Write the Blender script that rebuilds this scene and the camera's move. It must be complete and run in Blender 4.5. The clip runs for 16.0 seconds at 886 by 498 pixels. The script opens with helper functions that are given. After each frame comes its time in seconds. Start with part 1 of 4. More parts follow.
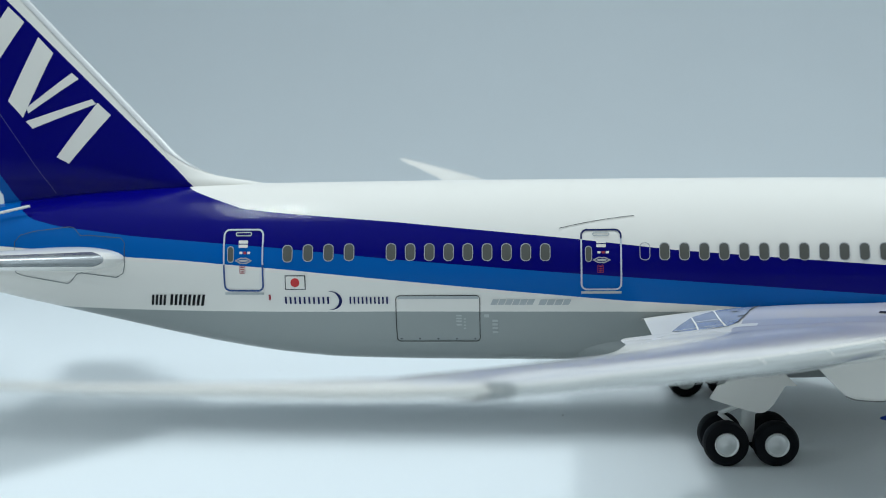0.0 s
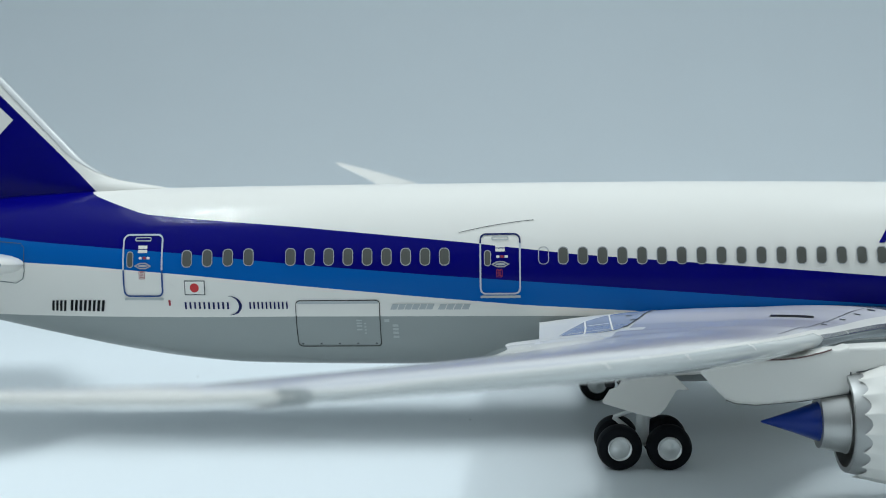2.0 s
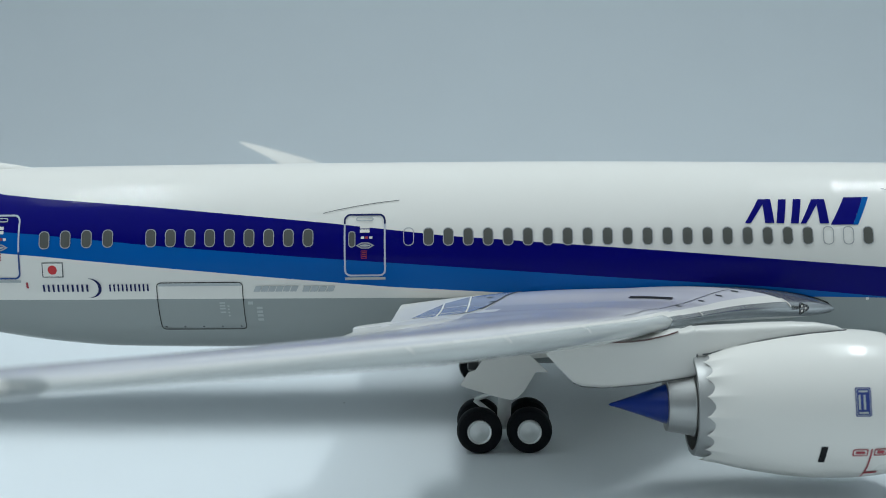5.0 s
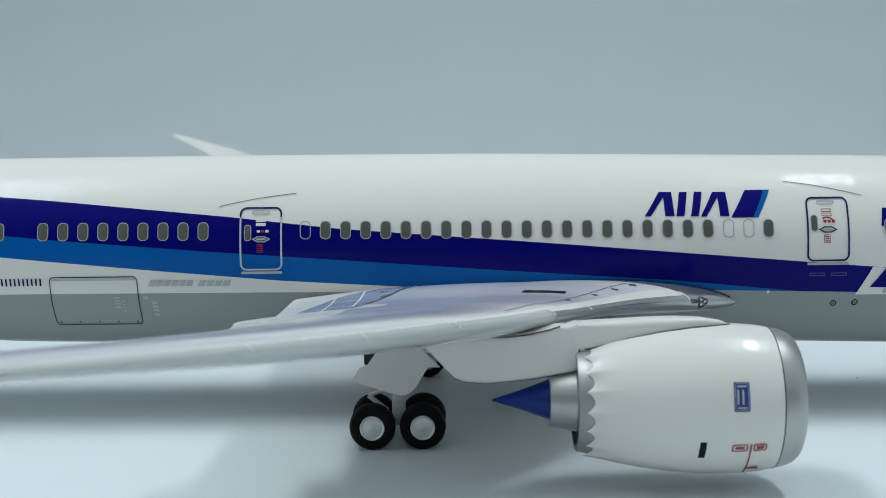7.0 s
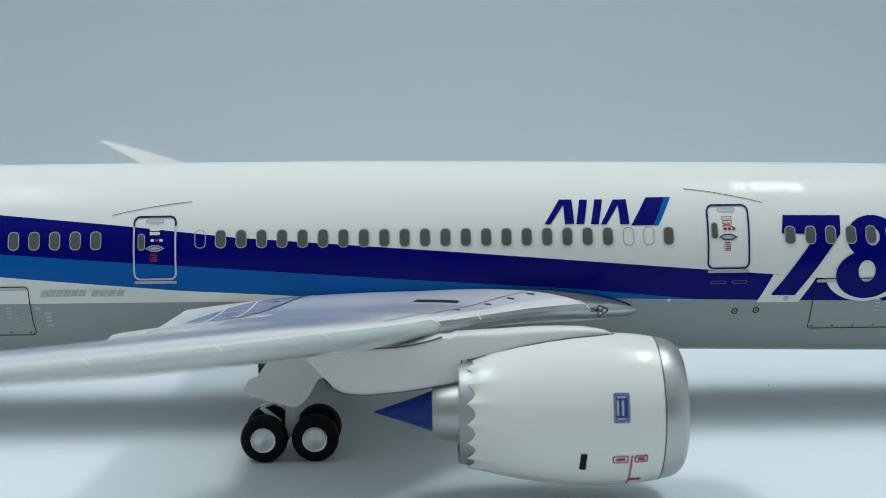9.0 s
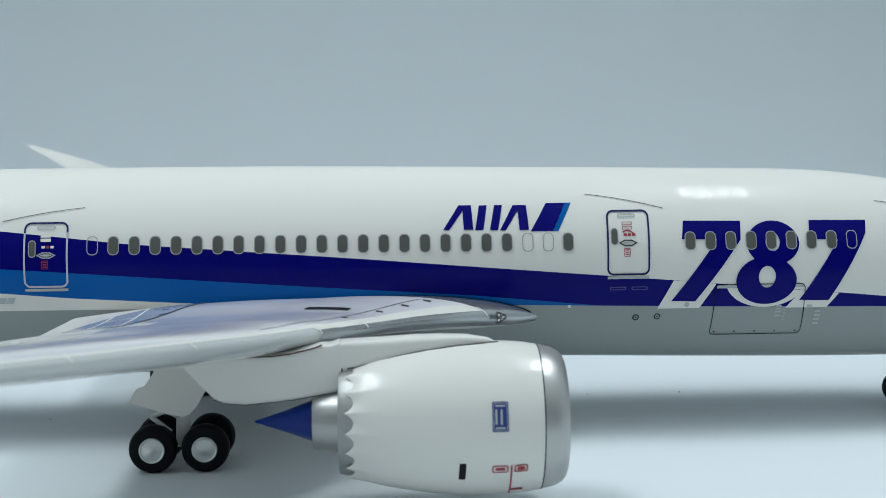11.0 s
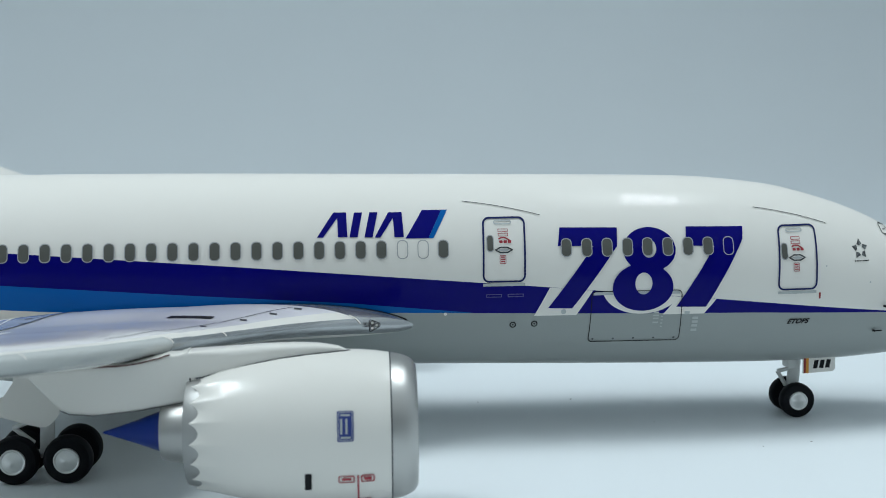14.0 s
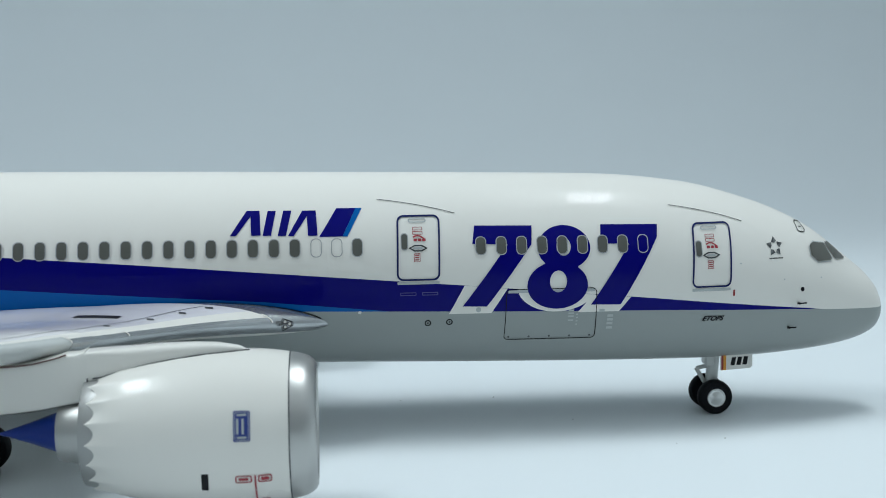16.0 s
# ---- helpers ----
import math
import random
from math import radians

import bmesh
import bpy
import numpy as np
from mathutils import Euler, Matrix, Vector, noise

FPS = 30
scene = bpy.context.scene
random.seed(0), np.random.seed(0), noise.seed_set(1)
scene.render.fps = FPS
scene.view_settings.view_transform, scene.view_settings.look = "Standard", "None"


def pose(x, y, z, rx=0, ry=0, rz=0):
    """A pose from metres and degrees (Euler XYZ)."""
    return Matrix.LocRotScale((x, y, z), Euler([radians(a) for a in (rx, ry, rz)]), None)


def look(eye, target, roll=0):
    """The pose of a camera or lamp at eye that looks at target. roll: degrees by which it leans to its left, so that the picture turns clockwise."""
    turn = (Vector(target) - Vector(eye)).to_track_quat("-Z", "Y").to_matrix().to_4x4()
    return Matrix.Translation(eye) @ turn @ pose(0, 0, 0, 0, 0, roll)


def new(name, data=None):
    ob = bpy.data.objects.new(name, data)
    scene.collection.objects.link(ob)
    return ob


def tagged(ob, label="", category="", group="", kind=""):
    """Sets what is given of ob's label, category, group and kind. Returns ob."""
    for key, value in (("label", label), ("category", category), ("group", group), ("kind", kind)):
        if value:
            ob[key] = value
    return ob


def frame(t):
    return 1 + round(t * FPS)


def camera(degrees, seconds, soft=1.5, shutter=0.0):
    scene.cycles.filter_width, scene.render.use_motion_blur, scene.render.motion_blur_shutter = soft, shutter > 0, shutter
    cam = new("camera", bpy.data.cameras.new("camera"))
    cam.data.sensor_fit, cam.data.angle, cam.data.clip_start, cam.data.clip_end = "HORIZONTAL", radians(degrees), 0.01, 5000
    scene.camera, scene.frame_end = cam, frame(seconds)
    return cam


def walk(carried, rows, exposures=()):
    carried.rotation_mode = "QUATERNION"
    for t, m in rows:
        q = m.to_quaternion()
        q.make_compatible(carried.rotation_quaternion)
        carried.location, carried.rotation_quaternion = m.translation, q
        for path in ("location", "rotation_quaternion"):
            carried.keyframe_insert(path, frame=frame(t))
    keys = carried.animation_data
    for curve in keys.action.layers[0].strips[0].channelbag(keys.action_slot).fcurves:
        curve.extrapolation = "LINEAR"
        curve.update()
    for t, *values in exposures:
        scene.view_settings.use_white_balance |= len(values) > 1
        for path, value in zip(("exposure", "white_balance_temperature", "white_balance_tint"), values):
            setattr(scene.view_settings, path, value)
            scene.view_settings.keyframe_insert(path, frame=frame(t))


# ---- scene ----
S = 0.005  # the model is 1:200; below, lengths are those of the full-size aircraft and part() brings them to scale

cam = camera(40.0, 16.0, soft=0.45)
PATH = [
    (0, (-6.350, -40.970, 9.749), (-8.525, -11.180, 6.960), -0.83),
    (0.5, (-5.709, -40.943, 9.697), (-7.828, -11.145, 6.942), -0.79),
    (1, (-5.129, -40.997, 9.701), (-7.110, -11.186, 6.981), -0.83),
    (1.5, (-4.463, -40.896, 9.741), (-6.281, -11.075, 7.023), -0.86),
    (2, (-3.801, -40.734, 9.731), (-5.498, -10.905, 7.026), -0.89),
    (2.5, (-3.304, -40.586, 9.732), (-4.827, -10.752, 6.980), -0.85),
    (3, (-2.685, -40.396, 9.681), (-4.094, -10.563, 6.853), -0.87),
    (3.5, (-2.181, -40.305, 9.677), (-3.395, -10.473, 6.747), -0.84),
    (6, (0.105, -39.780, 9.675), (-0.244, -9.970, 6.325), -0.74),
    (6.5, (0.832, -39.652, 9.637), (0.588, -9.845, 6.243), -0.75),
    (7, (1.472, -39.535, 9.648), (1.373, -9.731, 6.224), -0.72),
    (7.5, (2.120, -39.441, 9.656), (2.104, -9.634, 6.260), -0.75),
    (8, (2.666, -39.363, 9.685), (2.802, -9.552, 6.324), -0.79),
    (8.5, (3.249, -39.195, 9.678), (3.609, -9.382, 6.351), -0.76),
    (9, (3.774, -39.092, 9.680), (4.314, -9.280, 6.368), -0.74),
    (9.5, (4.265, -39.008, 9.707), (5.002, -9.200, 6.400), -0.72),
    (10, (4.891, -38.908, 9.707), (5.847, -9.102, 6.440), -0.72),
    (12.5, (7.429, -38.628, 9.599), (8.865, -8.825, 6.473), -0.69),
    (13, (7.970, -38.629, 9.607), (9.482, -8.825, 6.537), -0.73),
    (13.5, (8.499, -38.637, 9.646), (10.137, -8.839, 6.583), -0.73),
    (14, (9.016, -38.625, 9.618), (10.847, -8.837, 6.564), -0.74),
    (14.5, (9.613, -38.618, 9.629), (11.581, -8.844, 6.531), -0.76),
    (15, (10.005, -38.629, 9.655), (12.188, -8.875, 6.503), -0.72),
    (15.5, (10.370, -38.649, 9.601), (12.731, -8.905, 6.484), -0.75),
    (16, (10.735, -38.681, 9.631), (13.253, -8.952, 6.492), -0.72),
]
walk(cam, [(t, look([S * v for v in eye], [S * v for v in target], roll)) for t, eye, target, roll in PATH],
     [(0, -0.88), (3.5, -0.96), (6, -1.09), (9, -1.05), (12.5, -0.98), (14.5, -0.99), (16, -0.97)])
cam.data.dof.use_dof = True
cam.data.dof.focus_distance = 35.2 * S
cam.data.dof.aperture_fstop = 46.0

# ---- light: LED panels in the roof of the photo box ----
world = bpy.data.worlds.new("world")
scene.world = world
world.use_nodes = True
world.node_tree.nodes["Background"].inputs["Color"].default_value = (0.55, 0.62, 0.68, 1)
world.node_tree.nodes["Background"].inputs["Strength"].default_value = 0.05


def panel(name, eye, target, wide, deep, watts, colour=(0.885, 0.985, 1.02)):
    lamp = bpy.data.lights.new(name, "AREA")
    lamp.shape, lamp.size, lamp.size_y = "RECTANGLE", wide * S, deep * S
    lamp.energy, lamp.color = watts, colour
    ob = new(name, lamp)
    ob.matrix_world = look([S * v for v in eye], [S * v for v in target])
    return ob


# two LED arrays in the roof: rows of diodes across the box on one side, four long bars on the other, both in frosted covers
for k in range(8):
    panel("led_row", (-36, -24 + 4.5 * k, 86), (-36, -24 + 4.5 * k, 0), 13, 0.6, 0.15)
for k in range(4):
    panel("led_bar", (36.1 + 1.9 * k, 6, 86), (36.1 + 1.9 * k, 6, 0), 1.3, 26, 0.22)
for x, y, wide, deep, watts in ((-36, -8, 22, 50, 0.40), (39, 6, 22, 42, 0.38)):
    panel("led_cover", (x, y, 86.5), (x, y, 0), wide, deep, watts)
# unseen broad panel overhead, added to fill the shadows
panel("fill_panel", (0, -44, 66), (0, -44, 0), 234, 140, 1.62)


# ---- materials ----
def material(name, colour, rough=0.4, metal=0.0, coat=0.0, spec=0.5, grain=0.0, scale=400.0, bump=0.0):
    m = bpy.data.materials.new(name)
    m.use_nodes = True
    t = m.node_tree
    b = t.nodes["Principled BSDF"]
    b.inputs["Base Color"].default_value = (*colour, 1)
    b.inputs["Roughness"].default_value, b.inputs["Metallic"].default_value = rough, metal
    b.inputs["Coat Weight"].default_value, b.inputs["Coat Roughness"].default_value = coat, 0.035
    b.inputs["Specular IOR Level"].default_value = spec
    if grain or bump:
        n = t.nodes.new("ShaderNodeTexNoise")
        n.inputs["Scale"].default_value, n.inputs["Detail"].default_value = scale, 6
        c = t.nodes.new("ShaderNodeTexCoord")
        t.links.new(c.outputs["Object"], n.inputs["Vector"])
        if grain:
            mix = t.nodes.new("ShaderNodeMix")
            mix.data_type = "RGBA"
            mix.inputs["A"].default_value = (*[v * (1 - grain) for v in colour], 1)
            mix.inputs["B"].default_value = (*[min(1, v * (1 + grain)) for v in colour], 1)
            t.links.new(n.outputs["Fac"], mix.inputs["Factor"])
            t.links.new(mix.outputs["Result"], b.inputs["Base Color"])
            ramp = t.nodes.new("ShaderNodeMapRange")
            ramp.inputs["To Min"].default_value, ramp.inputs["To Max"].default_value = rough * 0.8, rough * 1.2
            t.links.new(n.outputs["Fac"], ramp.inputs["Value"])
            t.links.new(ramp.outputs["Result"], b.inputs["Roughness"])
        if bump:
            bu = t.nodes.new("ShaderNodeBump")
            bu.inputs["Strength"].default_value, bu.inputs["Distance"].default_value = bump, 0.0002
            t.links.new(n.outputs["Fac"], bu.inputs["Height"])
            t.links.new(bu.outputs["Normal"], b.inputs["Normal"])
    return m


WHITE, NAVY, AZURE, GREY = (0.765, 0.75, 0.71), (0.001, 0.0010, 0.150), (0.0, 0.102, 0.39), (0.31, 0.338, 0.332)
white_paint = material("white_paint", WHITE, 0.28, coat=0.4, spec=0.2, grain=0.01, scale=18)
grey_paint = material("grey_paint", GREY, 0.35, coat=0.4, grain=0.03, scale=120)
wing_paint = material("wing_paint", (0.74, 0.73, 0.77), 0.3, coat=1.0, spec=0.4, grain=0.02, scale=30)
wing_paint.node_tree.nodes["Principled BSDF"].inputs["Coat Roughness"].default_value = 0.13
# wing white turned grey: the shade on the slats' front face is in the colour
slat_shade = material("slat_shade", (0.55, 0.57, 0.56), 0.25, coat=0.8, grain=0.01, scale=20)
polished = material("polished", (0.43, 0.445, 0.455), 0.22, metal=0.75, grain=0.02, scale=60)
fairing_paint = material("fairing_paint", (0.29, 0.315, 0.31), 0.3, coat=0.4)
silver_edge = material("silver_edge", (0.62, 0.63, 0.63), 0.4, metal=0.35, grain=0.02, scale=40)
silver = material("silver", (0.45, 0.45, 0.44), 0.36, metal=0.9, grain=0.015, scale=40)
cone_paint = material("cone_paint", (0.0, 0.022, 0.21), 0.3, coat=0.3, spec=0.2)
sleeve_metal = material("sleeve_metal", (0.38, 0.385, 0.38), 0.45, metal=0.65, grain=0.02, scale=60)
patch_grey = material("patch_grey", (0.33, 0.35, 0.35), 0.3)
seam_brown = material("seam_brown", (0.10, 0.035, 0.03), 0.5)
flap_reflection = material("flap_reflection", (0.50, 0.53, 0.60), 0.25, coat=0.8, grain=0.02, scale=30)
rubber = material("rubber", (0.006, 0.007, 0.009), 0.6, spec=0.12, grain=0.25, scale=900, bump=0.15)
hub_paint = material("hub_paint", (0.72, 0.73, 0.72), 0.22, metal=0.6, coat=0.3, grain=0.04, scale=500, bump=0.1)
hub_inner = material("hub_inner", (0.20, 0.21, 0.21), 0.5)
gear_paint = material("gear_paint", (0.62, 0.64, 0.63), 0.4, grain=0.05, scale=500)
pane_print = material("pane_print", (0.095, 0.098, 0.088), 0.35, coat=0.2, spec=0.2)
pale_line = material("pale_line", (0.50, 0.53, 0.60), 0.35)
rim_print = material("rim_print", (0.36, 0.37, 0.38), 0.35)
line_print = material("line_print", (0.045, 0.05, 0.055), 0.45)
black_print = material("black_print", (0.006, 0.006, 0.008), 0.4, spec=0.15)
navy_print = material("navy_print", (0.001, 0.001, 0.15), 0.3, coat=0.15, spec=0.03)
azure_print = material("azure_print", (0.0, 0.10, 0.36), 0.3, coat=0.15, spec=0.03)
white_print = material("white_print", WHITE, 0.3, coat=0.15, spec=0.03)
red_print = material("red_print", (0.34, 0.025, 0.04), 0.4)
silver_print = material("silver_print", (0.42, 0.45, 0.46), 0.4)
soft_print = material("soft_print", (0.42, 0.45, 0.45), 0.4)
amber_print = material("amber_print", (0.65, 0.27, 0.02), 0.4)
door_blue = material("door_blue", (0.03, 0.075, 0.24), 0.35, spec=0.2)
door_line = material("door_line", (0.010, 0.018, 0.095), 0.35, spec=0.2)
navy_line = material("navy_line", (0.006, 0.010, 0.085), 0.35, spec=0.2)
red_disc = material("red_disc", (0.55, 0.015, 0.02), 0.35)
red_dark = material("red_dark", (0.25, 0.015, 0.015), 0.4)
seam_print = material("seam_print", (0.06, 0.085, 0.095), 0.4)
rudder_line = material("rudder_line", (0.03, 0.03, 0.2), 0.4)
badge_blue = material("badge_blue", (0.02, 0.04, 0.22), 0.35)
dark_emblem = material("dark_emblem", (0.12, 0.13, 0.13), 0.4)
dust_grey = material("dust_grey", (0.34, 0.36, 0.36), 0.8)
panel_ink = material("panel_ink", (0.05, 0.05, 0.22), 0.4)
dark_well = material("dark_well", (0.02, 0.02, 0.022), 0.7)
paper = material("paper", (0.79, 0.84, 0.87), 0.45, spec=0.25, grain=0.015, scale=25, bump=0.02)
bounce_wall = material("bounce_wall", (0.86, 0.89, 0.91), 0.7, grain=0.03, scale=20)
bounce_roof = material("bounce_roof", (0.80, 0.83, 0.85), 0.7, grain=0.03, scale=20)
front_bounce = material("front_bounce", (0.46, 0.48, 0.49), 0.9, grain=0.1, scale=200)
dark_slab = material("dark_slab", (0.035, 0.037, 0.04), 0.9, grain=0.1, scale=200)


def livery(name, lines):
    """Paint in fields divided by lines across the side: each line is (colour below it, [(x, z), ...]), the first of which lies on white."""
    m = material(name, WHITE, 0.3, coat=0.15, spec=0.03)
    m.node_tree.nodes["Principled BSDF"].inputs["Coat Roughness"].default_value = 0.025
    t, b = m.node_tree, m.node_tree.nodes["Principled BSDF"]
    place, parts = t.nodes.new("ShaderNodeTexCoord"), t.nodes.new("ShaderNodeSeparateXYZ")
    t.links.new(place.outputs["Object"], parts.inputs[0])
    across = t.nodes.new("ShaderNodeMapRange")
    across.inputs["From Min"].default_value, across.inputs["From Max"].default_value = -32 * S, 32 * S
    t.links.new(parts.outputs["X"], across.inputs["Value"])
    level = t.nodes.new("ShaderNodeMath")
    level.operation = "MULTIPLY"
    level.inputs[1].default_value = 1 / (16 * S)
    t.links.new(parts.outputs["Z"], level.inputs[0])
    wear = t.nodes.new("ShaderNodeTexNoise")
    wear.inputs["Scale"].default_value, wear.inputs["Detail"].default_value = 14, 2
    t.links.new(place.outputs["Object"], wear.inputs["Vector"])
    rough = t.nodes.new("ShaderNodeMapRange")
    rough.inputs["To Min"].default_value, rough.inputs["To Max"].default_value = 0.26, 0.31
    t.links.new(wear.outputs["Fac"], rough.inputs["Value"])
    t.links.new(rough.outputs["Result"], b.inputs["Roughness"])
    peel = t.nodes.new("ShaderNodeTexNoise")
    peel.inputs["Scale"].default_value, peel.inputs["Detail"].default_value = 1100, 2
    squeeze = t.nodes.new("ShaderNodeMapping")
    squeeze.inputs["Scale"].default_value = (0.35, 1, 1.6)
    t.links.new(place.outputs["Object"], squeeze.inputs["Vector"])
    t.links.new(squeeze.outputs["Vector"], peel.inputs["Vector"])
    bump = t.nodes.new("ShaderNodeBump")
    bump.inputs["Strength"].default_value, bump.inputs["Distance"].default_value = 0.035, 0.0001
    t.links.new(peel.outputs["Fac"], bump.inputs["Height"])
    t.links.new(bump.outputs["Normal"], b.inputs["Coat Normal"])
    last = None
    for colour, points in lines:
        curve = t.nodes.new("ShaderNodeFloatCurve")
        c = curve.mapping.curves[0]
        curve.mapping.use_clip = True
        for i, (x, z) in enumerate(points):
            p = c.points[i] if i < 2 else c.points.new(0, 0)
            p.location, p.handle_type = ((x + 32) / 64, z / 16), "VECTOR"
        curve.mapping.update()
        t.links.new(across.outputs["Result"], curve.inputs["Value"])
        under = t.nodes.new("ShaderNodeMath")
        under.operation = "LESS_THAN"
        t.links.new(level.outputs[0], under.inputs[0])
        t.links.new(curve.outputs[0], under.inputs[1])
        mix = t.nodes.new("ShaderNodeMix")
        mix.data_type = "RGBA"
        mix.inputs["A"].default_value, mix.inputs["B"].default_value = (*WHITE, 1), (*colour, 1)
        t.links.new(under.outputs[0], mix.inputs["Factor"])
        if last:
            t.links.new(last.outputs["Result"], mix.inputs["A"])
        last = mix
    t.links.new(last.outputs["Result"], b.inputs["Base Color"])
    return m


fuselage_paint = livery("fuselage_paint", [
    (NAVY, [(-32, 8.6), (-18.4, 8.35), (-17.66, 8.03), (-16.76, 7.76), (-15.73, 7.45), (-14.39, 7.31), (-10.68, 7.01), (-5.27, 6.48), (-1.8, 6.08), (5.05, 5.54), (14.43, 4.74), (20.03, 4.22), (25.35, 3.66), (27.0, 3.40)]),
    (AZURE, [(-32, 9.0), (-24.4, 8.2), (-23.6, 7.45), (-23.1, 7.15), (-22.12, 6.93), (-19.45, 6.62), (-14.29, 6.22), (-10.65, 5.85), (-6.19, 5.47), (-0.93, 5.07), (3.38, 4.74), (8.5, 4.37), (12.0, 4.01), (14.0, 3.75), (32, 2.0)]),
    (WHITE, [(-32, 6.8), (-19.43, 5.93), (-17.67, 5.84), (-14.29, 5.56), (-10.65, 5.19), (-7.0, 4.83), (-3.54, 4.51), (0.06, 4.28), (5.0, 3.8), (32, 1.5)]),
    (GREY, [(-32, 4.05), (-16.3, 4.15), (-10.7, 4.17), (-3.5, 4.14), (9.7, 4.05), (15.6, 3.90), (20.9, 3.80), (24.6, 3.67), (27.7, 3.47), (28.7, 3.42)]),
])
fin_paint = livery("fin_paint", [
    (NAVY, [(-32, 15.9), (-25.3, 15.8), (-24.03, 14.5), (-17.66, 8.03), (-17.0, 7.0)]),
    (AZURE, [(-32, 12.0), (-26.0, 11.0), (-25.0, 9.3), (-24.57, 8.6), (-24.2, 7.95), (-23.6, 7.3), (-17, 6.0)]),
])


# ---- building ----
def part(name, bm, mat, parent=None, label="", flat=False, at=(0, 0, 0)):
    """One mesh object under a thing or a part, brought to the model's scale."""
    bmesh.ops.remove_doubles(bm, verts=bm.verts, dist=1e-5)
    bmesh.ops.recalc_face_normals(bm, faces=bm.faces)
    bmesh.ops.scale(bm, vec=(S, S, S), verts=bm.verts)
    me = bpy.data.meshes.new(name)
    bm.to_mesh(me)
    bm.free()
    for one in mat if isinstance(mat, (list, tuple)) else (mat,):
        me.materials.append(one)
    if not flat:
        me.shade_smooth()
        me.set_sharp_from_angle(angle=radians(38))
    ob = new(name, me)
    ob.location = Vector(at) * S
    if parent:
        ob.parent = parent
    return tagged(ob, label)


def loft(rings, caps=True, round_=True):
    """A skin over rings of points, each ring closed."""
    bm = bmesh.new()
    rows = [[bm.verts.new(p) for p in ring] for ring in rings]
    n = len(rows[0])
    for a, b in zip(rows, rows[1:]):
        for i in range(n if round_ else n - 1):
            bm.faces.new((a[i], a[(i + 1) % n], b[(i + 1) % n], b[i]))
    if caps:
        bm.faces.new(rows[0])
        bm.faces.new(rows[-1])
    return bm


def turned(profile, centre, n=64, axis="x", caps=False):
    """A body of revolution about an axis along x or y: profile of (place along, radius)."""
    cx, cy, cz = centre
    rings = []
    for along, r in profile:
        ring = []
        for k in range(n):
            a = 2 * math.pi * k / n
            u, v = max(r, 1e-4) * math.cos(a), max(r, 1e-4) * math.sin(a)
            ring.append((cx + along, cy + u, cz + v) if axis == "x" else (cx + u, cy + along, cz + v))
        rings.append(ring)
    return loft(rings, caps)


def slab(outline, y0, y1, bevel=0.0):
    """A plate with an outline in x and z, between two depths."""
    bm = bmesh.new()
    front = [bm.verts.new((x, y0, z)) for x, z in outline]
    f = bm.faces.new(front)
    got = bmesh.ops.extrude_face_region(bm, geom=[f])
    for v in got["geom"]:
        if isinstance(v, bmesh.types.BMVert):
            v.co.y = y1
    if bevel:
        bmesh.ops.bevel(bm, geom=bm.edges[:], offset=bevel, segments=2, affect="EDGES", profile=0.5)
    return bm


def box(x0, x1, y0, y1, z0, z1, bevel=0.0):
    return slab([(x0, z0), (x1, z0), (x1, z1), (x0, z1)], y0, y1, bevel)


def rod(a, b, r, n=12):
    """A round bar from a to b."""
    a, b = Vector(a), Vector(b)
    turn = (b - a).to_track_quat("Z", "Y").to_matrix()
    ring = [turn @ Vector((r * math.cos(k * 2 * math.pi / n), r * math.sin(k * 2 * math.pi / n), 0)) for k in range(n)]
    return loft([[a + p for p in ring], [b + p for p in ring]])


def merge(*parts):
    bm = bmesh.new()
    for one in parts:
        me = bpy.data.meshes.new("join")
        one.to_mesh(me)
        one.free()
        bm.from_mesh(me)
        bpy.data.meshes.remove(me)
    return bm


# station x: top z, bottom z, half width, z of greatest width
STATIONS = [
    (-29.0, 7.00, 6.30, 0.30, 6.65),
    (-27.0, 7.25, 5.20, 0.80, 6.30),
    (-24.5, 7.62, 4.46, 1.36, 6.10),
    (-22.5, 7.86, 4.02, 1.75, 5.98),
    (-20.5, 8.03, 3.58, 2.10, 5.88),
    (-18.5, 8.14, 3.14, 2.40, 5.76),
    (-16.5, 8.20, 2.74, 2.64, 5.62),
    (-14.5, 8.22, 2.44, 2.79, 5.48),
    (-12.5, 8.23, 2.27, 2.86, 5.38),
    (-9.0, 8.24, 2.20, 2.88, 5.30),
    (0.0, 8.22, 2.14, 2.88, 5.22),
    (10.0, 8.08, 2.03, 2.88, 5.08),
    (16.0, 7.97, 1.90, 2.88, 4.98),
    (19.0, 7.89, 1.845, 2.86, 4.90),
    (21.7, 7.61, 1.82, 2.74, 4.70),
    (23.6, 7.12, 1.85, 2.50, 4.42),
    (25.5, 6.34, 1.975, 2.06, 4.08),
    (27.2, 5.11, 2.225, 1.42, 3.68),
    (28.2, 4.16, 2.62, 0.80, 3.42),
    (28.6, 3.27, 3.25, 0.02, 3.26),
]
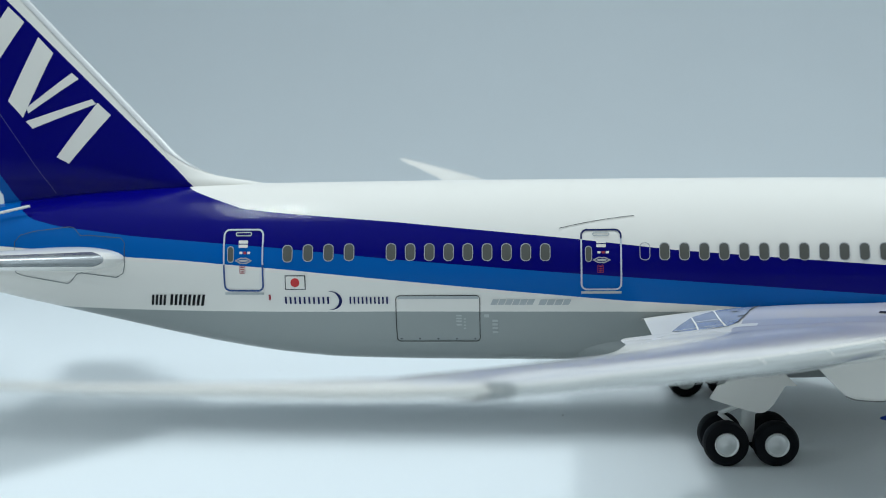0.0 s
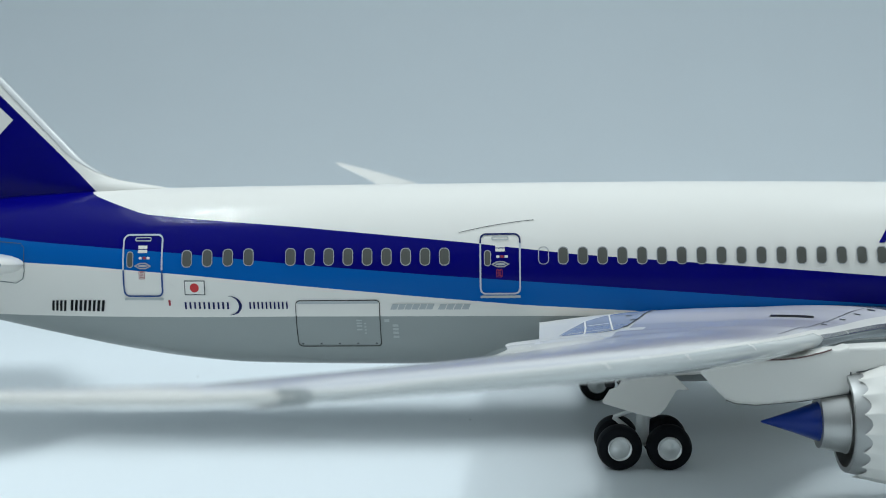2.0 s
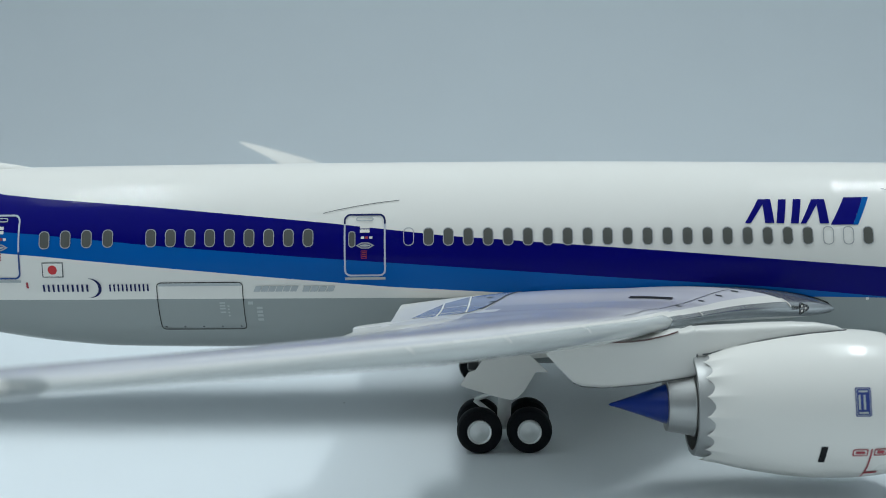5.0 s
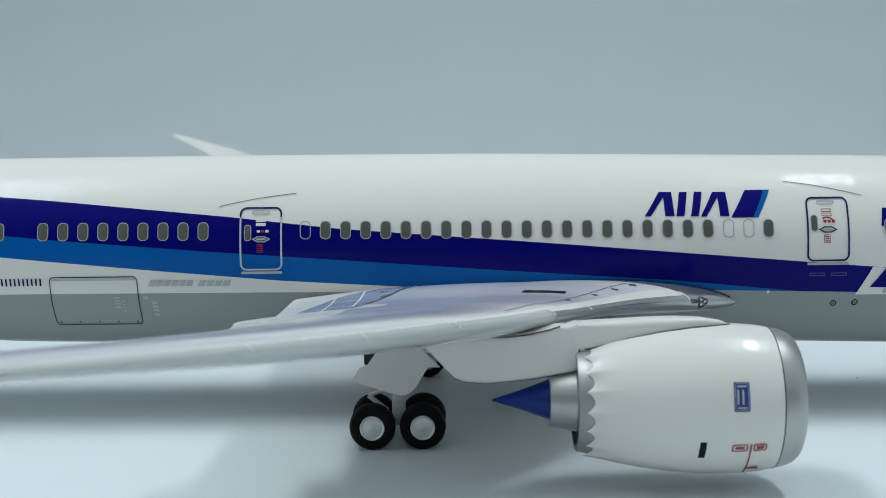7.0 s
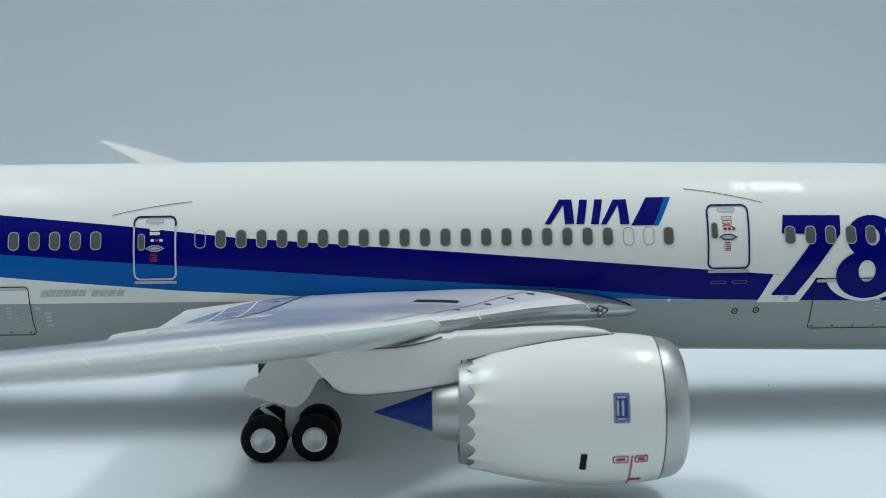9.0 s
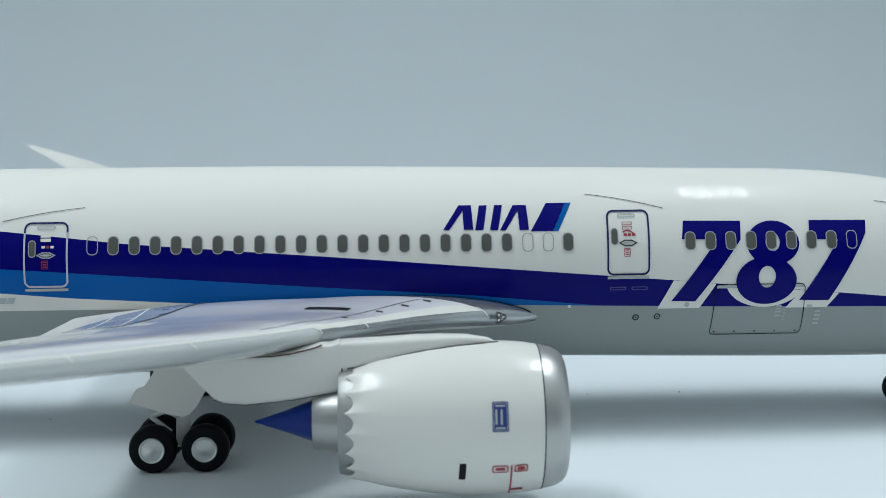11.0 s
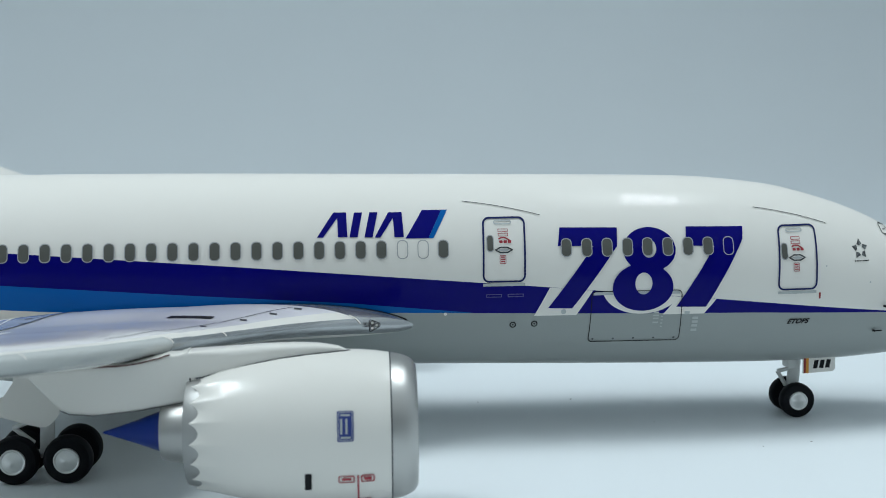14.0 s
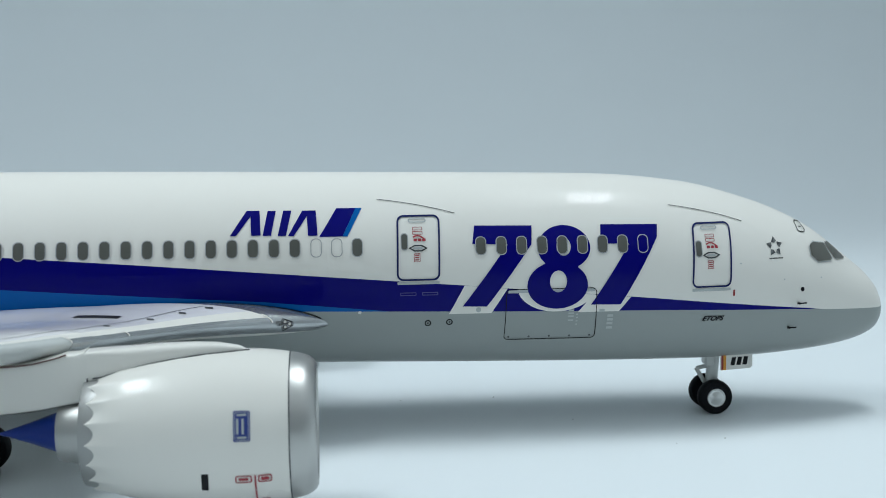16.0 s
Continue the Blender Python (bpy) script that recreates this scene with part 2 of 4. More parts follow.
def smooth(xs, ys):
    """A monotone cubic through the stations."""
    xs, ys = np.array(xs, float), np.array(ys, float)
    h, d = np.diff(xs), np.diff(ys) / np.diff(xs)
    m = np.zeros_like(ys)
    m[0], m[-1] = d[0], d[-1]
    for i in range(1, len(xs) - 1):
        if d[i - 1] * d[i] > 0:
            w1, w2 = 2 * h[i] + h[i - 1], h[i] + 2 * h[i - 1]
            m[i] = (w1 + w2) / (w1 / d[i - 1] + w2 / d[i])
    def at(x):
        x = min(max(x, xs[0]), xs[-1])
        i = min(max(int(np.searchsorted(xs, x)) - 1, 0), len(xs) - 2)
        t = (x - xs[i]) / h[i]
        return float(ys[i] * (1 + 2 * t) * (1 - t) ** 2 + h[i] * m[i] * t * (1 - t) ** 2 + ys[i + 1] * t * t * (3 - 2 * t) + h[i] * m[i + 1] * t * t * (t - 1))
    return at
COLS = list(zip(*STATIONS))
TOP, BOTTOM, WIDE, MIDDLE = (smooth(COLS[0], COLS[i]) for i in (1, 2, 3, 4))
def skin(x, z):
    """Half width of the fuselage at the height z of station x."""
    c = MIDDLE(x)
    r = (z - c) / ((TOP(x) if z > c else BOTTOM(x)) - c)
    return WIDE(x) * max(0.0, 1 - min(1.0, r * r)) ** 0.5



def cut_fill(loops):
    """A flat filled outline with holes, in x and z, cut fine enough to bend round the hull."""
    bm = bmesh.new()
    edges = []
    for loop in loops:
        vs = [bm.verts.new((x, 0, z)) for x, z in loop]
        edges += [bm.edges.new((vs[i], vs[(i + 1) % len(vs)])) for i in range(len(vs))]
    bmesh.ops.triangle_fill(bm, use_beauty=True, use_dissolve=False, edges=edges)
    zs, xs = [v.co.z for v in bm.verts], [v.co.x for v in bm.verts]
    for lo, hi, step, axis in ((min(zs), max(zs), 0.16, 2), (min(xs), max(xs), 0.4, 0)):
        for k in range(1, int((hi - lo) / step) + 1):
            place, way = Vector(), Vector()
            place[axis], way[axis] = lo + k * step, 1
            bmesh.ops.bisect_plane(bm, geom=bm.verts[:] + bm.edges[:] + bm.faces[:], plane_co=place, plane_no=way, dist=1e-6)
    return bm


def on_hull(bm, lift):
    """Lay a flat outline on the near side of the hull, lifted along its normal."""
    for v in bm.verts:
        x, z = v.co.x, v.co.z
        y, e = skin(x, z), 0.02
        gx, gz = (skin(x + e, z) - skin(x - e, z)) / (2 * e), (skin(x, z + e) - skin(x, z - e)) / (2 * e)
        n = Vector((-gx, -1, -gz)).normalized()
        v.co = Vector((x, -y, z)) + n * lift
    return bm


def decal(name, loops, mat, parent, label="", lift=0.014):
    return part(name, on_hull(cut_fill(loops), lift), mat, parent, label, flat=False)


def rounded(x0, z0, x1, z1, r, n=5, lean=0.0):
    """A rounded rectangle; lean shifts the top along x."""
    out = []
    for cx, cz, a0 in ((x1 - r, z1 - r, 0), (x0 + r, z1 - r, 90), (x0 + r, z0 + r, 180), (x1 - r, z0 + r, 270)):
        for k in range(n + 1):
            a = radians(a0 + 90 * k / n)
            x, z = cx + r * math.cos(a), cz + r * math.sin(a)
            out.append((x + lean * (z - z0) / (z1 - z0), z))
    return out


def oval(cx, cz, rx, rz, n=40):
    return [(cx + rx * math.cos(2 * math.pi * k / n), cz + rz * math.sin(2 * math.pi * k / n)) for k in range(n)]


def stroke(points, width, closed=False):
    """A ribbon along a line in x and z."""
    left, right = [], []
    n = len(points)
    for i, (x, z) in enumerate(points):
        a = points[i - 1] if i or closed else points[i]
        b = points[(i + 1) % n] if i < n - 1 or closed else points[i]
        d = math.hypot(b[0] - a[0], b[1] - a[1])
        nx, nz = -(b[1] - a[1]) / d * width / 2, (b[0] - a[0]) / d * width / 2
        left.append((x + nx, z + nz))
        right.append((x - nx, z - nz))
    return [left, right] if closed else [left + right[::-1]]


def bars(x0, z0, x1, z1, n, gap=0.3, lean=0.0):
    """A row of plain bars in place of writing."""
    w = (x1 - x0) / n
    return [[(x0 + w * i, z0), (x0 + w * (i + 1 - gap), z0), (x0 + w * (i + 1 - gap) + lean, z1), (x0 + w * i + lean, z1)] for i in range(n)]


# ---- the box: a sheet sweeping up behind, unseen walls and roof added for bounce ----
def sweep():
    line = [(-108 + 14 * k, 0) for k in range(12)] + [(60 + 60 * math.sin(radians(6 * k)), 60 - 60 * math.cos(radians(6 * k))) for k in range(16)] + [(120, 80), (120, 99)]
    rings = [[(-118, y, z) for y, z in line], [(118, y, z) for y, z in line]]
    bm = bmesh.new()
    rows = [[bm.verts.new(p) for p in r] for r in rings]
    for i in range(len(line) - 1):
        bm.faces.new((rows[0][i], rows[1][i], rows[1][i + 1], rows[0][i + 1]))
    low = [[bm.verts.new((v.co.x, v.co.y + (0.1 if v.co.z > 30 else 0), v.co.z - (0.1 if v.co.z <= 30 else 0))) for v in r] for r in rows]
    for i in range(len(line) - 1):
        bm.faces.new((low[0][i], low[0][i + 1], low[1][i + 1], low[1][i]))
    return bm


tagged(part("ground", sweep(), paper), "pale blue-grey seamless sheet curving up behind the model", "backdrop sheet", kind="structure")
# side walls and roof stay out of view, added to throw light back
for name, bm in (("wall_left", box(-121, -118.5, -122, 122, -1, 100)), ("wall_right", box(118.5, 121, -122, 122, -1, 100)), ("ceiling", box(-121, 121, -122, 122, 100.5, 103))):
    tagged(part(name, bm, bounce_roof if name == "ceiling" else bounce_wall, flat=True), "plain pale unseen wall, added to bounce light", "wall", kind="structure")
# unseen dark slab, added so the hull has less bright floor to reflect
tagged(part("desk", box(-118, 118, -119, 121, -1.2, -0.12), dark_slab, flat=True), "dark unseen slab under the sheet, added to keep reflections dark", "desk", kind="structure")
# unseen pale board behind the camera, added as a reflector for the underside
tagged(part("bounce_front", box(-118, 118, -122, -119, -1, 100), front_bounce, flat=True), "pale grey unseen board in front, added to bounce light", "wall", kind="structure")

specks = bmesh.new()
for k in range(14):
    r = 0.02 + 0.035 * random.random()
    x, y = random.uniform(-28, 30), random.uniform(-14, 26)
    ring = [specks.verts.new((x + r * (0.7 + 0.6 * random.random()) * math.cos(a), y + r * (0.7 + 0.6 * random.random()) * math.sin(a), 0.0)) for a in [math.pi * j / 3 for j in range(6)]]
    top = specks.verts.new((x, y, r * 0.6))
    for j in range(6):
        specks.faces.new((ring[j], ring[(j + 1) % 6], top))
tagged(part("dust", specks, dust_grey), "tiny grey dust specks on the pale sheet", "dust", kind="stuff")

# ---- the model aircraft ----
plane = new("model_aircraft")
tagged(plane, "white diecast airliner model with navy and azure stripes, wheels down", "model aircraft")


def hull():
    xs = sorted({-29.0, *[-28.9 + 0.4 * k for k in range(132)], *[24 + 0.15 * k for k in range(30)], 28.45, 28.52, 28.57, 28.6})
    rings = []
    for x in xs:
        if x > 28.6:
            continue
        t, b, w, c = TOP(x), BOTTOM(x), WIDE(x), MIDDLE(x)
        ring = []
        for k in range(96):
            a = 2 * math.pi * k / 96
            s = math.sin(a)
            ring.append((x, w * math.cos(a), c + s * ((t - c) if s > 0 else (c - b))))
        rings.append(ring)
    return loft(rings)


fuselage = part("fuselage", hull(), fuselage_paint, plane, "glossy white hull with navy and azure stripes and grey belly")

# belly fairing between the wings
rings = []
for k in range(41):
    x = -5.2 + 14.2 * k / 40
    swell = math.sin(math.pi * k / 40) ** 0.8
    rings.append([(x, (1.6 + 1.15 * swell) * math.cos(a), 3.05 + (1.0 if math.sin(a) < 0 else 0.5) * (0.72 + 0.74 * swell) * math.sin(a)) for a in [2 * math.pi * j / 48 for j in range(48)]])
part("belly_fairing", loft(rings), fairing_paint, plane, "pale grey wing to body fairing")


# ---- wings ----
def foil(chord, thick, n=18, bend=0.018, under=0.9, over=1.05):
    """A wing section: (distance behind the nose, height), round the edge from the tail over the top."""
    out = []
    for k in range(n + 1):
        u = 0.5 * (1 + math.cos(math.pi * k / n))
        out.append((u, 1))
    for k in range(1, n):
        u = 0.5 * (1 - math.cos(math.pi * k / n))
        out.append((u, -1))
    res = []
    for u, side in out:
        h = 5 * thick * (0.2969 * math.sqrt(u) - 0.126 * u - 0.3516 * u * u + 0.2843 * u ** 3 - 0.1026 * u ** 4)
        camber = bend * (1 - (2 * u - 1) ** 2)
        res.append((u * chord, (camber + side * h * (1.0 if bend == 0 else over if side > 0 else under)) * chord))
    return res


# span: nose x, chord, height of the nose, thickness, twist
WING = [(2.2, 10.73, 13.63, 3.64, 0.085, 1.6), (2.7, 10.09, 13.04, 3.68, 0.088, 1.6), (3.1, 9.33, 12.29, 3.74, 0.095, 1.5), (3.6, 8.5, 11.48, 3.82, 0.104, 1.4), (4.4, 7.55, 10.55, 3.92, 0.11, 1.2), (5.5, 6.62, 9.65, 4.06, 0.114, 1.5), (8.0, 4.92, 8.02, 4.3, 0.118, 1.8), (8.33, 4.693, 7.803, 4.328, 0.119, 1.8), (8.37, 4.665, 8.515, 4.332, 0.118, 1.8), (9.8, 3.68, 7.65, 4.45, 0.122, 1.9), (13.0, 1.62, 6.55, 4.8, 0.124, 1.7), (16.0, -0.42, 5.6, 5.13, 0.124, 1.2), (19.0, -2.6, 4.75, 5.5, 0.1159, 0.6), (22.0, -4.8, 3.9, 5.9, 0.108, 0.0), (24.7, -6.85, 3.15, 6.3, 0.1003, -0.6), (26.1, -8.2, 2.65, 6.8, 0.0935, -1.0), (27.1, -9.6, 2.1, 7.28, 0.085, -1.4), (27.9, -11.1, 1.5, 7.72, 0.0765, -1.4), (28.5, -12.5, 0.9, 8.1, 0.0748, -1.4), (28.9, -13.6, 0.3, 8.38, 0.0748, -1.4)]
AT = [smooth([w[0] for w in WING], [w[i] for w in WING]) for i in range(1, 6)]
OVER = smooth([2.0, 3.2, 4.5, 6.5, 9.8, 25.0, 30.0], [1.1, 1.08, 0.94, 0.70, 0.735, 0.78, 1.0])
BEND = smooth([2.0, 3.2, 6.5, 30.0], [1.05, 1.0, 0.6, 0.61])
UNDER = smooth([2.0, 5.5, 9.0, 13.0, 25.0, 30.0], [0.75, 0.8, 1.05, 1.2, 1.2, 1.0])


# the near wing sits a little lower in its socket, which tells towards the tip
DROOP = smooth([2.0, 20.0, 24.7, 26.1, 27.1, 27.9, 28.5, 28.9], [0.0, 0.0, 0.0, 0.24, 0.5, 0.74, 0.94, 1.1])


# and the far wing a little higher
RISE = smooth([2.0, 8.0, 14.0, 18.0, 22.0, 26.0, 28.9], [0.0, 0.0, 0.25, 0.36, 0.32, 0.2, 0.06])


# the rear of the wing turns up towards the hull
AFT = smooth([2.0, 3.0, 5.5, 8.4, 9.8, 12.0, 30.0], [0.62, 0.60, 0.42, 0.20, 0.12, 0.0, 0.0])


def rear_lift(s, u):
    q = max(0.0, (u - 0.4) / 0.6)
    return AFT(s) * (math.sqrt(q * q + 0.01) - 0.1)


def wing_ring(s, side):
    x, chord, z, thick, twist = (f(s) for f in AT)
    z -= DROOP(s) if side < 0 else -RISE(s)
    a = radians(twist)
    return [(x - u * math.cos(a) + (v) * math.sin(a), side * s, z - u * math.sin(a) + v * math.cos(a) + rear_lift(s, u / chord)) for u, v in foil(chord, thick, 80, 0.018 * BEND(s), UNDER(s), OVER(s))]


def wing_point(s, u, side=-1, lift=0.0, under=False):
    """A point on the wing: u is the part of the chord behind the nose."""
    x, chord, z, thick, twist = (f(s) for f in AT)
    z -= DROOP(s) if side < 0 else -RISE(s)
    h = 5 * thick * (0.2969 * math.sqrt(u) - 0.126 * u - 0.3516 * u * u + 0.2843 * u ** 3 - 0.1026 * u ** 4)
    c = 0.018 * BEND(s) * (1 - (2 * u - 1) ** 2)
    v = (c + (-UNDER(s) * h if under else OVER(s) * h)) * chord + (-lift if under else lift)
    a = radians(twist)
    return (x - u * chord * math.cos(a) + v * math.sin(a), side * s, z - u * chord * math.sin(a) + v * math.cos(a) + rear_lift(s, u))


SLATS = [(2.2, 3.44), (3.44, 7.4), (7.4, 9.0), (9.0, 12.8), (12.8, 15.6), (15.6, 18.2), (18.2, 21.2), (21.2, 24.6)]


def wing_pieces(side):
    """The wing's skin cut into body, upper panel and slats that share their edges."""
    spans = sorted({round(v, 3) for v in [2.2 + 0.05 * k for k in range(480)] + [26.0 + 0.1 * k for k in range(30)] + [q for pair in SLATS for q in pair] + [8.33, 8.37] if v <= 28.9})
    rings = [wing_ring(s, side) for s in spans]
    n = len(rings[0])
    half = n // 2
    behind = [0.5 * (1 + math.cos(math.pi * k / half)) for k in range(n)]
    pieces = {}
    for i in range(len(spans) - 1):
        mid = (spans[i] + spans[i + 1]) / 2
        for k in range(n):
            u, upper = (behind[k] + behind[(k + 1) % n]) / 2, k < half
            where = "body"
            if mid < 24.6 and u < ((0.26 if upper else 0.05) if mid < 3.44 else (0.013 if upper else 0.05) if mid < 9.0 else (0.028 if upper else 0.08)):
                where = [j for j, (s0, s1) in enumerate(SLATS) if s0 <= mid <= s1][0]
            elif upper and 0.052 < u < (0.705 if mid < 7.2 else 0.65) and 3.0 < mid < 25.5:
                where = "panel"
            pieces.setdefault(where, []).append((i, k))
    out = {}
    for where, faces in pieces.items():
        bm, got = bmesh.new(), {}

        def vert(i, k):
            if (i, k % n) not in got:
                got[i, k % n] = bm.verts.new(rings[i][k % n])
            return got[i, k % n]

        for i, k in faces:
            bm.faces.new((vert(i, k), vert(i, k + 1), vert(i + 1, k + 1), vert(i + 1, k)))
        if where == "body":
            for i in (0, len(spans) - 1):
                bm.faces.new([vert(i, k) for k in range(n)])
        out[where] = bm
    return out


wings = {}
for side in (-1, 1):
    pieces = wing_pieces(side)
    wings[side] = part("wing", pieces.pop("body"), white_paint, plane, "white swept wing with glossy grey upper panel")
    part("wing_panel", pieces.pop("panel"), wing_paint, wings[side], "glossy grey wing box panel")
    for j in sorted(pieces):
        part("slat" if j else "root_fairing", pieces[j], polished if j < 3 else slat_shade, wings[side], "polished leading edge slat" if j < 3 else "white leading edge slat, greyed by the painted shade of its front")
near_wing, far_wing = wings[-1], wings[1]

# ---- engines ----
ENGINE = (-0.07, -9.5, 2.35)


def cowl():
    rings = []
    n = 288
    for x, r in ((9.54, 1.775), (9.2, 1.83), (8.8, 1.865), (8.3, 1.88), (7.6, 1.865), (6.9, 1.80), (6.2, 1.69), (5.75, 1.60), (5.5, 1.54), (5.3, 1.485), (5.12, 1.44), (4.95, 1.395)):
        ring = []
        for k in range(n):
            a = 2 * math.pi * k / n
            notch = abs(math.sin(9 * a)) ** 0.8
            reach = max(0.0, (5.75 - x) / 0.8)
            wave = 0.016 * reach ** 2 * (1 - 2 * notch)
            ring.append((ENGINE[0] + x + reach ** 2 * (0.21 * notch - 0.09), ENGINE[1] + (r + wave) * math.cos(a), ENGINE[2] + (r + wave) * math.sin(a)))
        rings.append(ring)
    return loft(rings, caps=False)


def mirrored(bm, side):
    for v in bm.verts:
        v.co.y *= -side
    return bm


def engine(side):
    e = part("engine", mirrored(cowl(), side), white_paint, plane, "white engine nacelle with silver lip and blue tail cone")
    for name, profile, n, mat, label in (
        ("intake_lip", [(9.56, 1.768), (9.72, 1.742), (9.88, 1.70), (10.02, 1.635), (10.12, 1.55), (10.17, 1.45), (10.17, 1.36), (10.1, 1.29), (9.9, 1.23), (9.4, 1.2)], 72, silver, "brushed silver intake lip"),
        ("cowl_seam", [(9.56, 1.772), (9.55, 1.781), (9.53, 1.781), (9.52, 1.775)], 72, line_print, "dark seam"),
        ("fan", [(9.3, 1.2), (9.25, 0.4), (9.6, 0.02)], 48, dark_well, "dark fan"),
        ("nozzle_sleeve", [(5.6, 1.50), (5.3, 1.435), (5.0, 1.36), (4.72, 1.30), (4.70, 1.285), (4.70, 1.16), (5.3, 1.2)], 72, sleeve_metal, "dull grey nozzle sleeve"),
        ("bypass_duct", [(5.2, 1.2), (5.2, 0.6)], 48, dark_well, "dark bypass duct"),
        ("core_nozzle", [(5.3, 0.84), (4.8, 0.815), (4.72, 0.83), (4.70, 0.805), (4.4, 0.745), (4.12, 0.70), (4.06, 0.68), (4.06, 0.5)], 56, silver, "silver core nozzle"),
        ("tail_cone", [(4.2, 0.52), (4.06, 0.51), (3.4, 0.27), (2.75, 0.06), (2.66, 0.035), (2.61, 0.0)], 40, cone_paint, "blue exhaust cone"),
    ):
        part(name, mirrored(turned(profile, ENGINE, n), side), mat, e, label)
    rings = []
    for x, half_wide, top, low in ((0.6, 0.08, 4.16, 4.08), (0.95, 0.15, 4.1, 3.68), (1.3, 0.19, 4.05, 3.3), (1.62, 0.21, 4.0, 2.97), (1.85, 0.22, 3.98, 2.87), (2.4, 0.24, 4.0, 2.82), (3.07, 0.265, 4.06, 2.87), (3.57, 0.285, 4.12, 2.93), (3.98, 0.305, 4.2, 2.99), (4.2, 0.315, 4.26, 3.03), (4.45, 0.325, 4.26, 3.07), (4.68, 0.335, 4.34, 3.12), (4.69, 0.338, 4.31, 3.15), (4.73, 0.34, 4.315, 3.6), (5.06, 0.36, 4.34, 3.6), (5.73, 0.36, 4.38, 3.65), (6.46, 0.35, 4.42, 3.8), (7.16, 0.32, 4.43, 3.9), (7.76, 0.25, 4.41, 4.0), (8.26, 0.14, 4.33, 4.0), (8.51, 0.03, 4.21, 4.0)):
        mid, tall = (top + low) / 2, (top - low) / 2
        soft = 0.18 if x < 4.7 else 0.18 + 0.32 * min(1, (x - 4.7) / 1.2)
        rings.append([(x, -9.5 + half_wide * abs(math.cos(a)) ** soft * (1 if math.cos(a) > 0 else -1), mid + tall * abs(math.sin(a)) ** soft * (1 if math.sin(a) > 0 else -1)) for a in [2 * math.pi * (j + 0.5) / 48 for j in range(48)]])
    p = part("pylon", mirrored(loft(rings), side), white_paint, plane, "white engine pylon fairing over the cowl")
    line = [(2.3, 4.0), (3.07, 4.02), (3.5, 4.07), (3.85, 4.15), (4.05, 4.20), (4.25, 4.27)]
    seam = merge(*[rod((q[0], -9.79, q[1]), (w[0], -9.81, w[1]), 0.02, 6) for q, w in zip(line, line[1:])])
    part("wing_joint", mirrored(seam, side), seam_brown, p, "thin brown joint under the wing")
    radius = smooth([4.95, 5.25, 5.6, 6.2, 6.9, 7.6, 8.3, 8.8, 9.2, 9.54], [1.39, 1.47, 1.56, 1.69, 1.80, 1.865, 1.88, 1.865, 1.83, 1.775])
    half = smooth([4.3, 5.06, 6.06, 7.06, 7.76, 8.26, 8.51], [0.33, 0.36, 0.36, 0.33, 0.26, 0.15, 0.03])
    line = [(x, -9.5 - half(x) - 0.015, ENGINE[2] + math.sqrt(radius(x) ** 2 - (half(x) + 0.015) ** 2) + 0.004) for x in [4.85 + 3.66 * k / 20 for k in range(21)]]
    seam = merge(*[rod(q, w, 0.018, 6) for q, w in zip(line, line[1:])])
    part("cowl_gap", mirrored(seam, side), line_print, p, "thin dark gap along the cowl")
    low = [(1.62, 2.97), (1.85, 2.875), (2.4, 2.835), (3.5, 2.935), (4.68, 3.135)]
    edge = merge(*[rod((a[0], -9.5 - 0.2 - 0.03 * a[0], a[1]), (c[0], -9.5 - 0.2 - 0.03 * c[0], c[1]), 0.011, 6) for a, c in zip(low, low[1:])], rod((4.72, -9.835, 3.2), (4.72, -9.835, 3.70), 0.02, 6))
    part("pylon_edge", mirrored(edge, side), line_print, p, "thin dark lower edge")
    return e


near_engine = engine(-1)
far_engine = engine(1)

# ---- fin ----
FIN_LEAD = smooth([7.0, 8.21, 8.51, 9.04, 9.98, 11.44, 12.9, 14.54, 17.0], [-13.6, -15.40, -17.10, -18.15, -19.10, -20.47, -21.85, -23.37, -25.6])
FIN_CHORD = smooth([7.0, 9, 17.0], [11.0, 8.6, 3.2])


def fin_ring(z):
    thick = 0.105 if z > 9 else 0.105 - 0.03 * (9 - z) / 2
    return [(FIN_LEAD(z) - u, v * 0.9, z) for u, v in foil(FIN_CHORD(z), thick, 20, 0.0)]


def fin_side(x, z):
    """Half thickness of the fin."""
    c, thick = FIN_CHORD(z), 0.105 if z > 9 else 0.105 - 0.03 * (9 - z) / 2
    u = min(max((FIN_LEAD(z) - x) / c, 0), 1)
    return 0.9 * c * 5 * thick * (0.2969 * math.sqrt(u) - 0.126 * u - 0.3516 * u * u + 0.2843 * u ** 3 - 0.1026 * u ** 4)



fin = part("fin", loft([fin_ring(z) for z in (7.0, 7.6, 7.9, 8.1, 8.21, 8.3, 8.4, 8.51, 8.65, 8.8, 9.04, 9.3, 9.6, 9.98, 10.5, 11.0, 11.44, 12, 12.5, 13, 13.7, 14.54, 15.3, 16, 16.7, 17)]), fin_paint, plane, "navy tail fin with white leading edge")


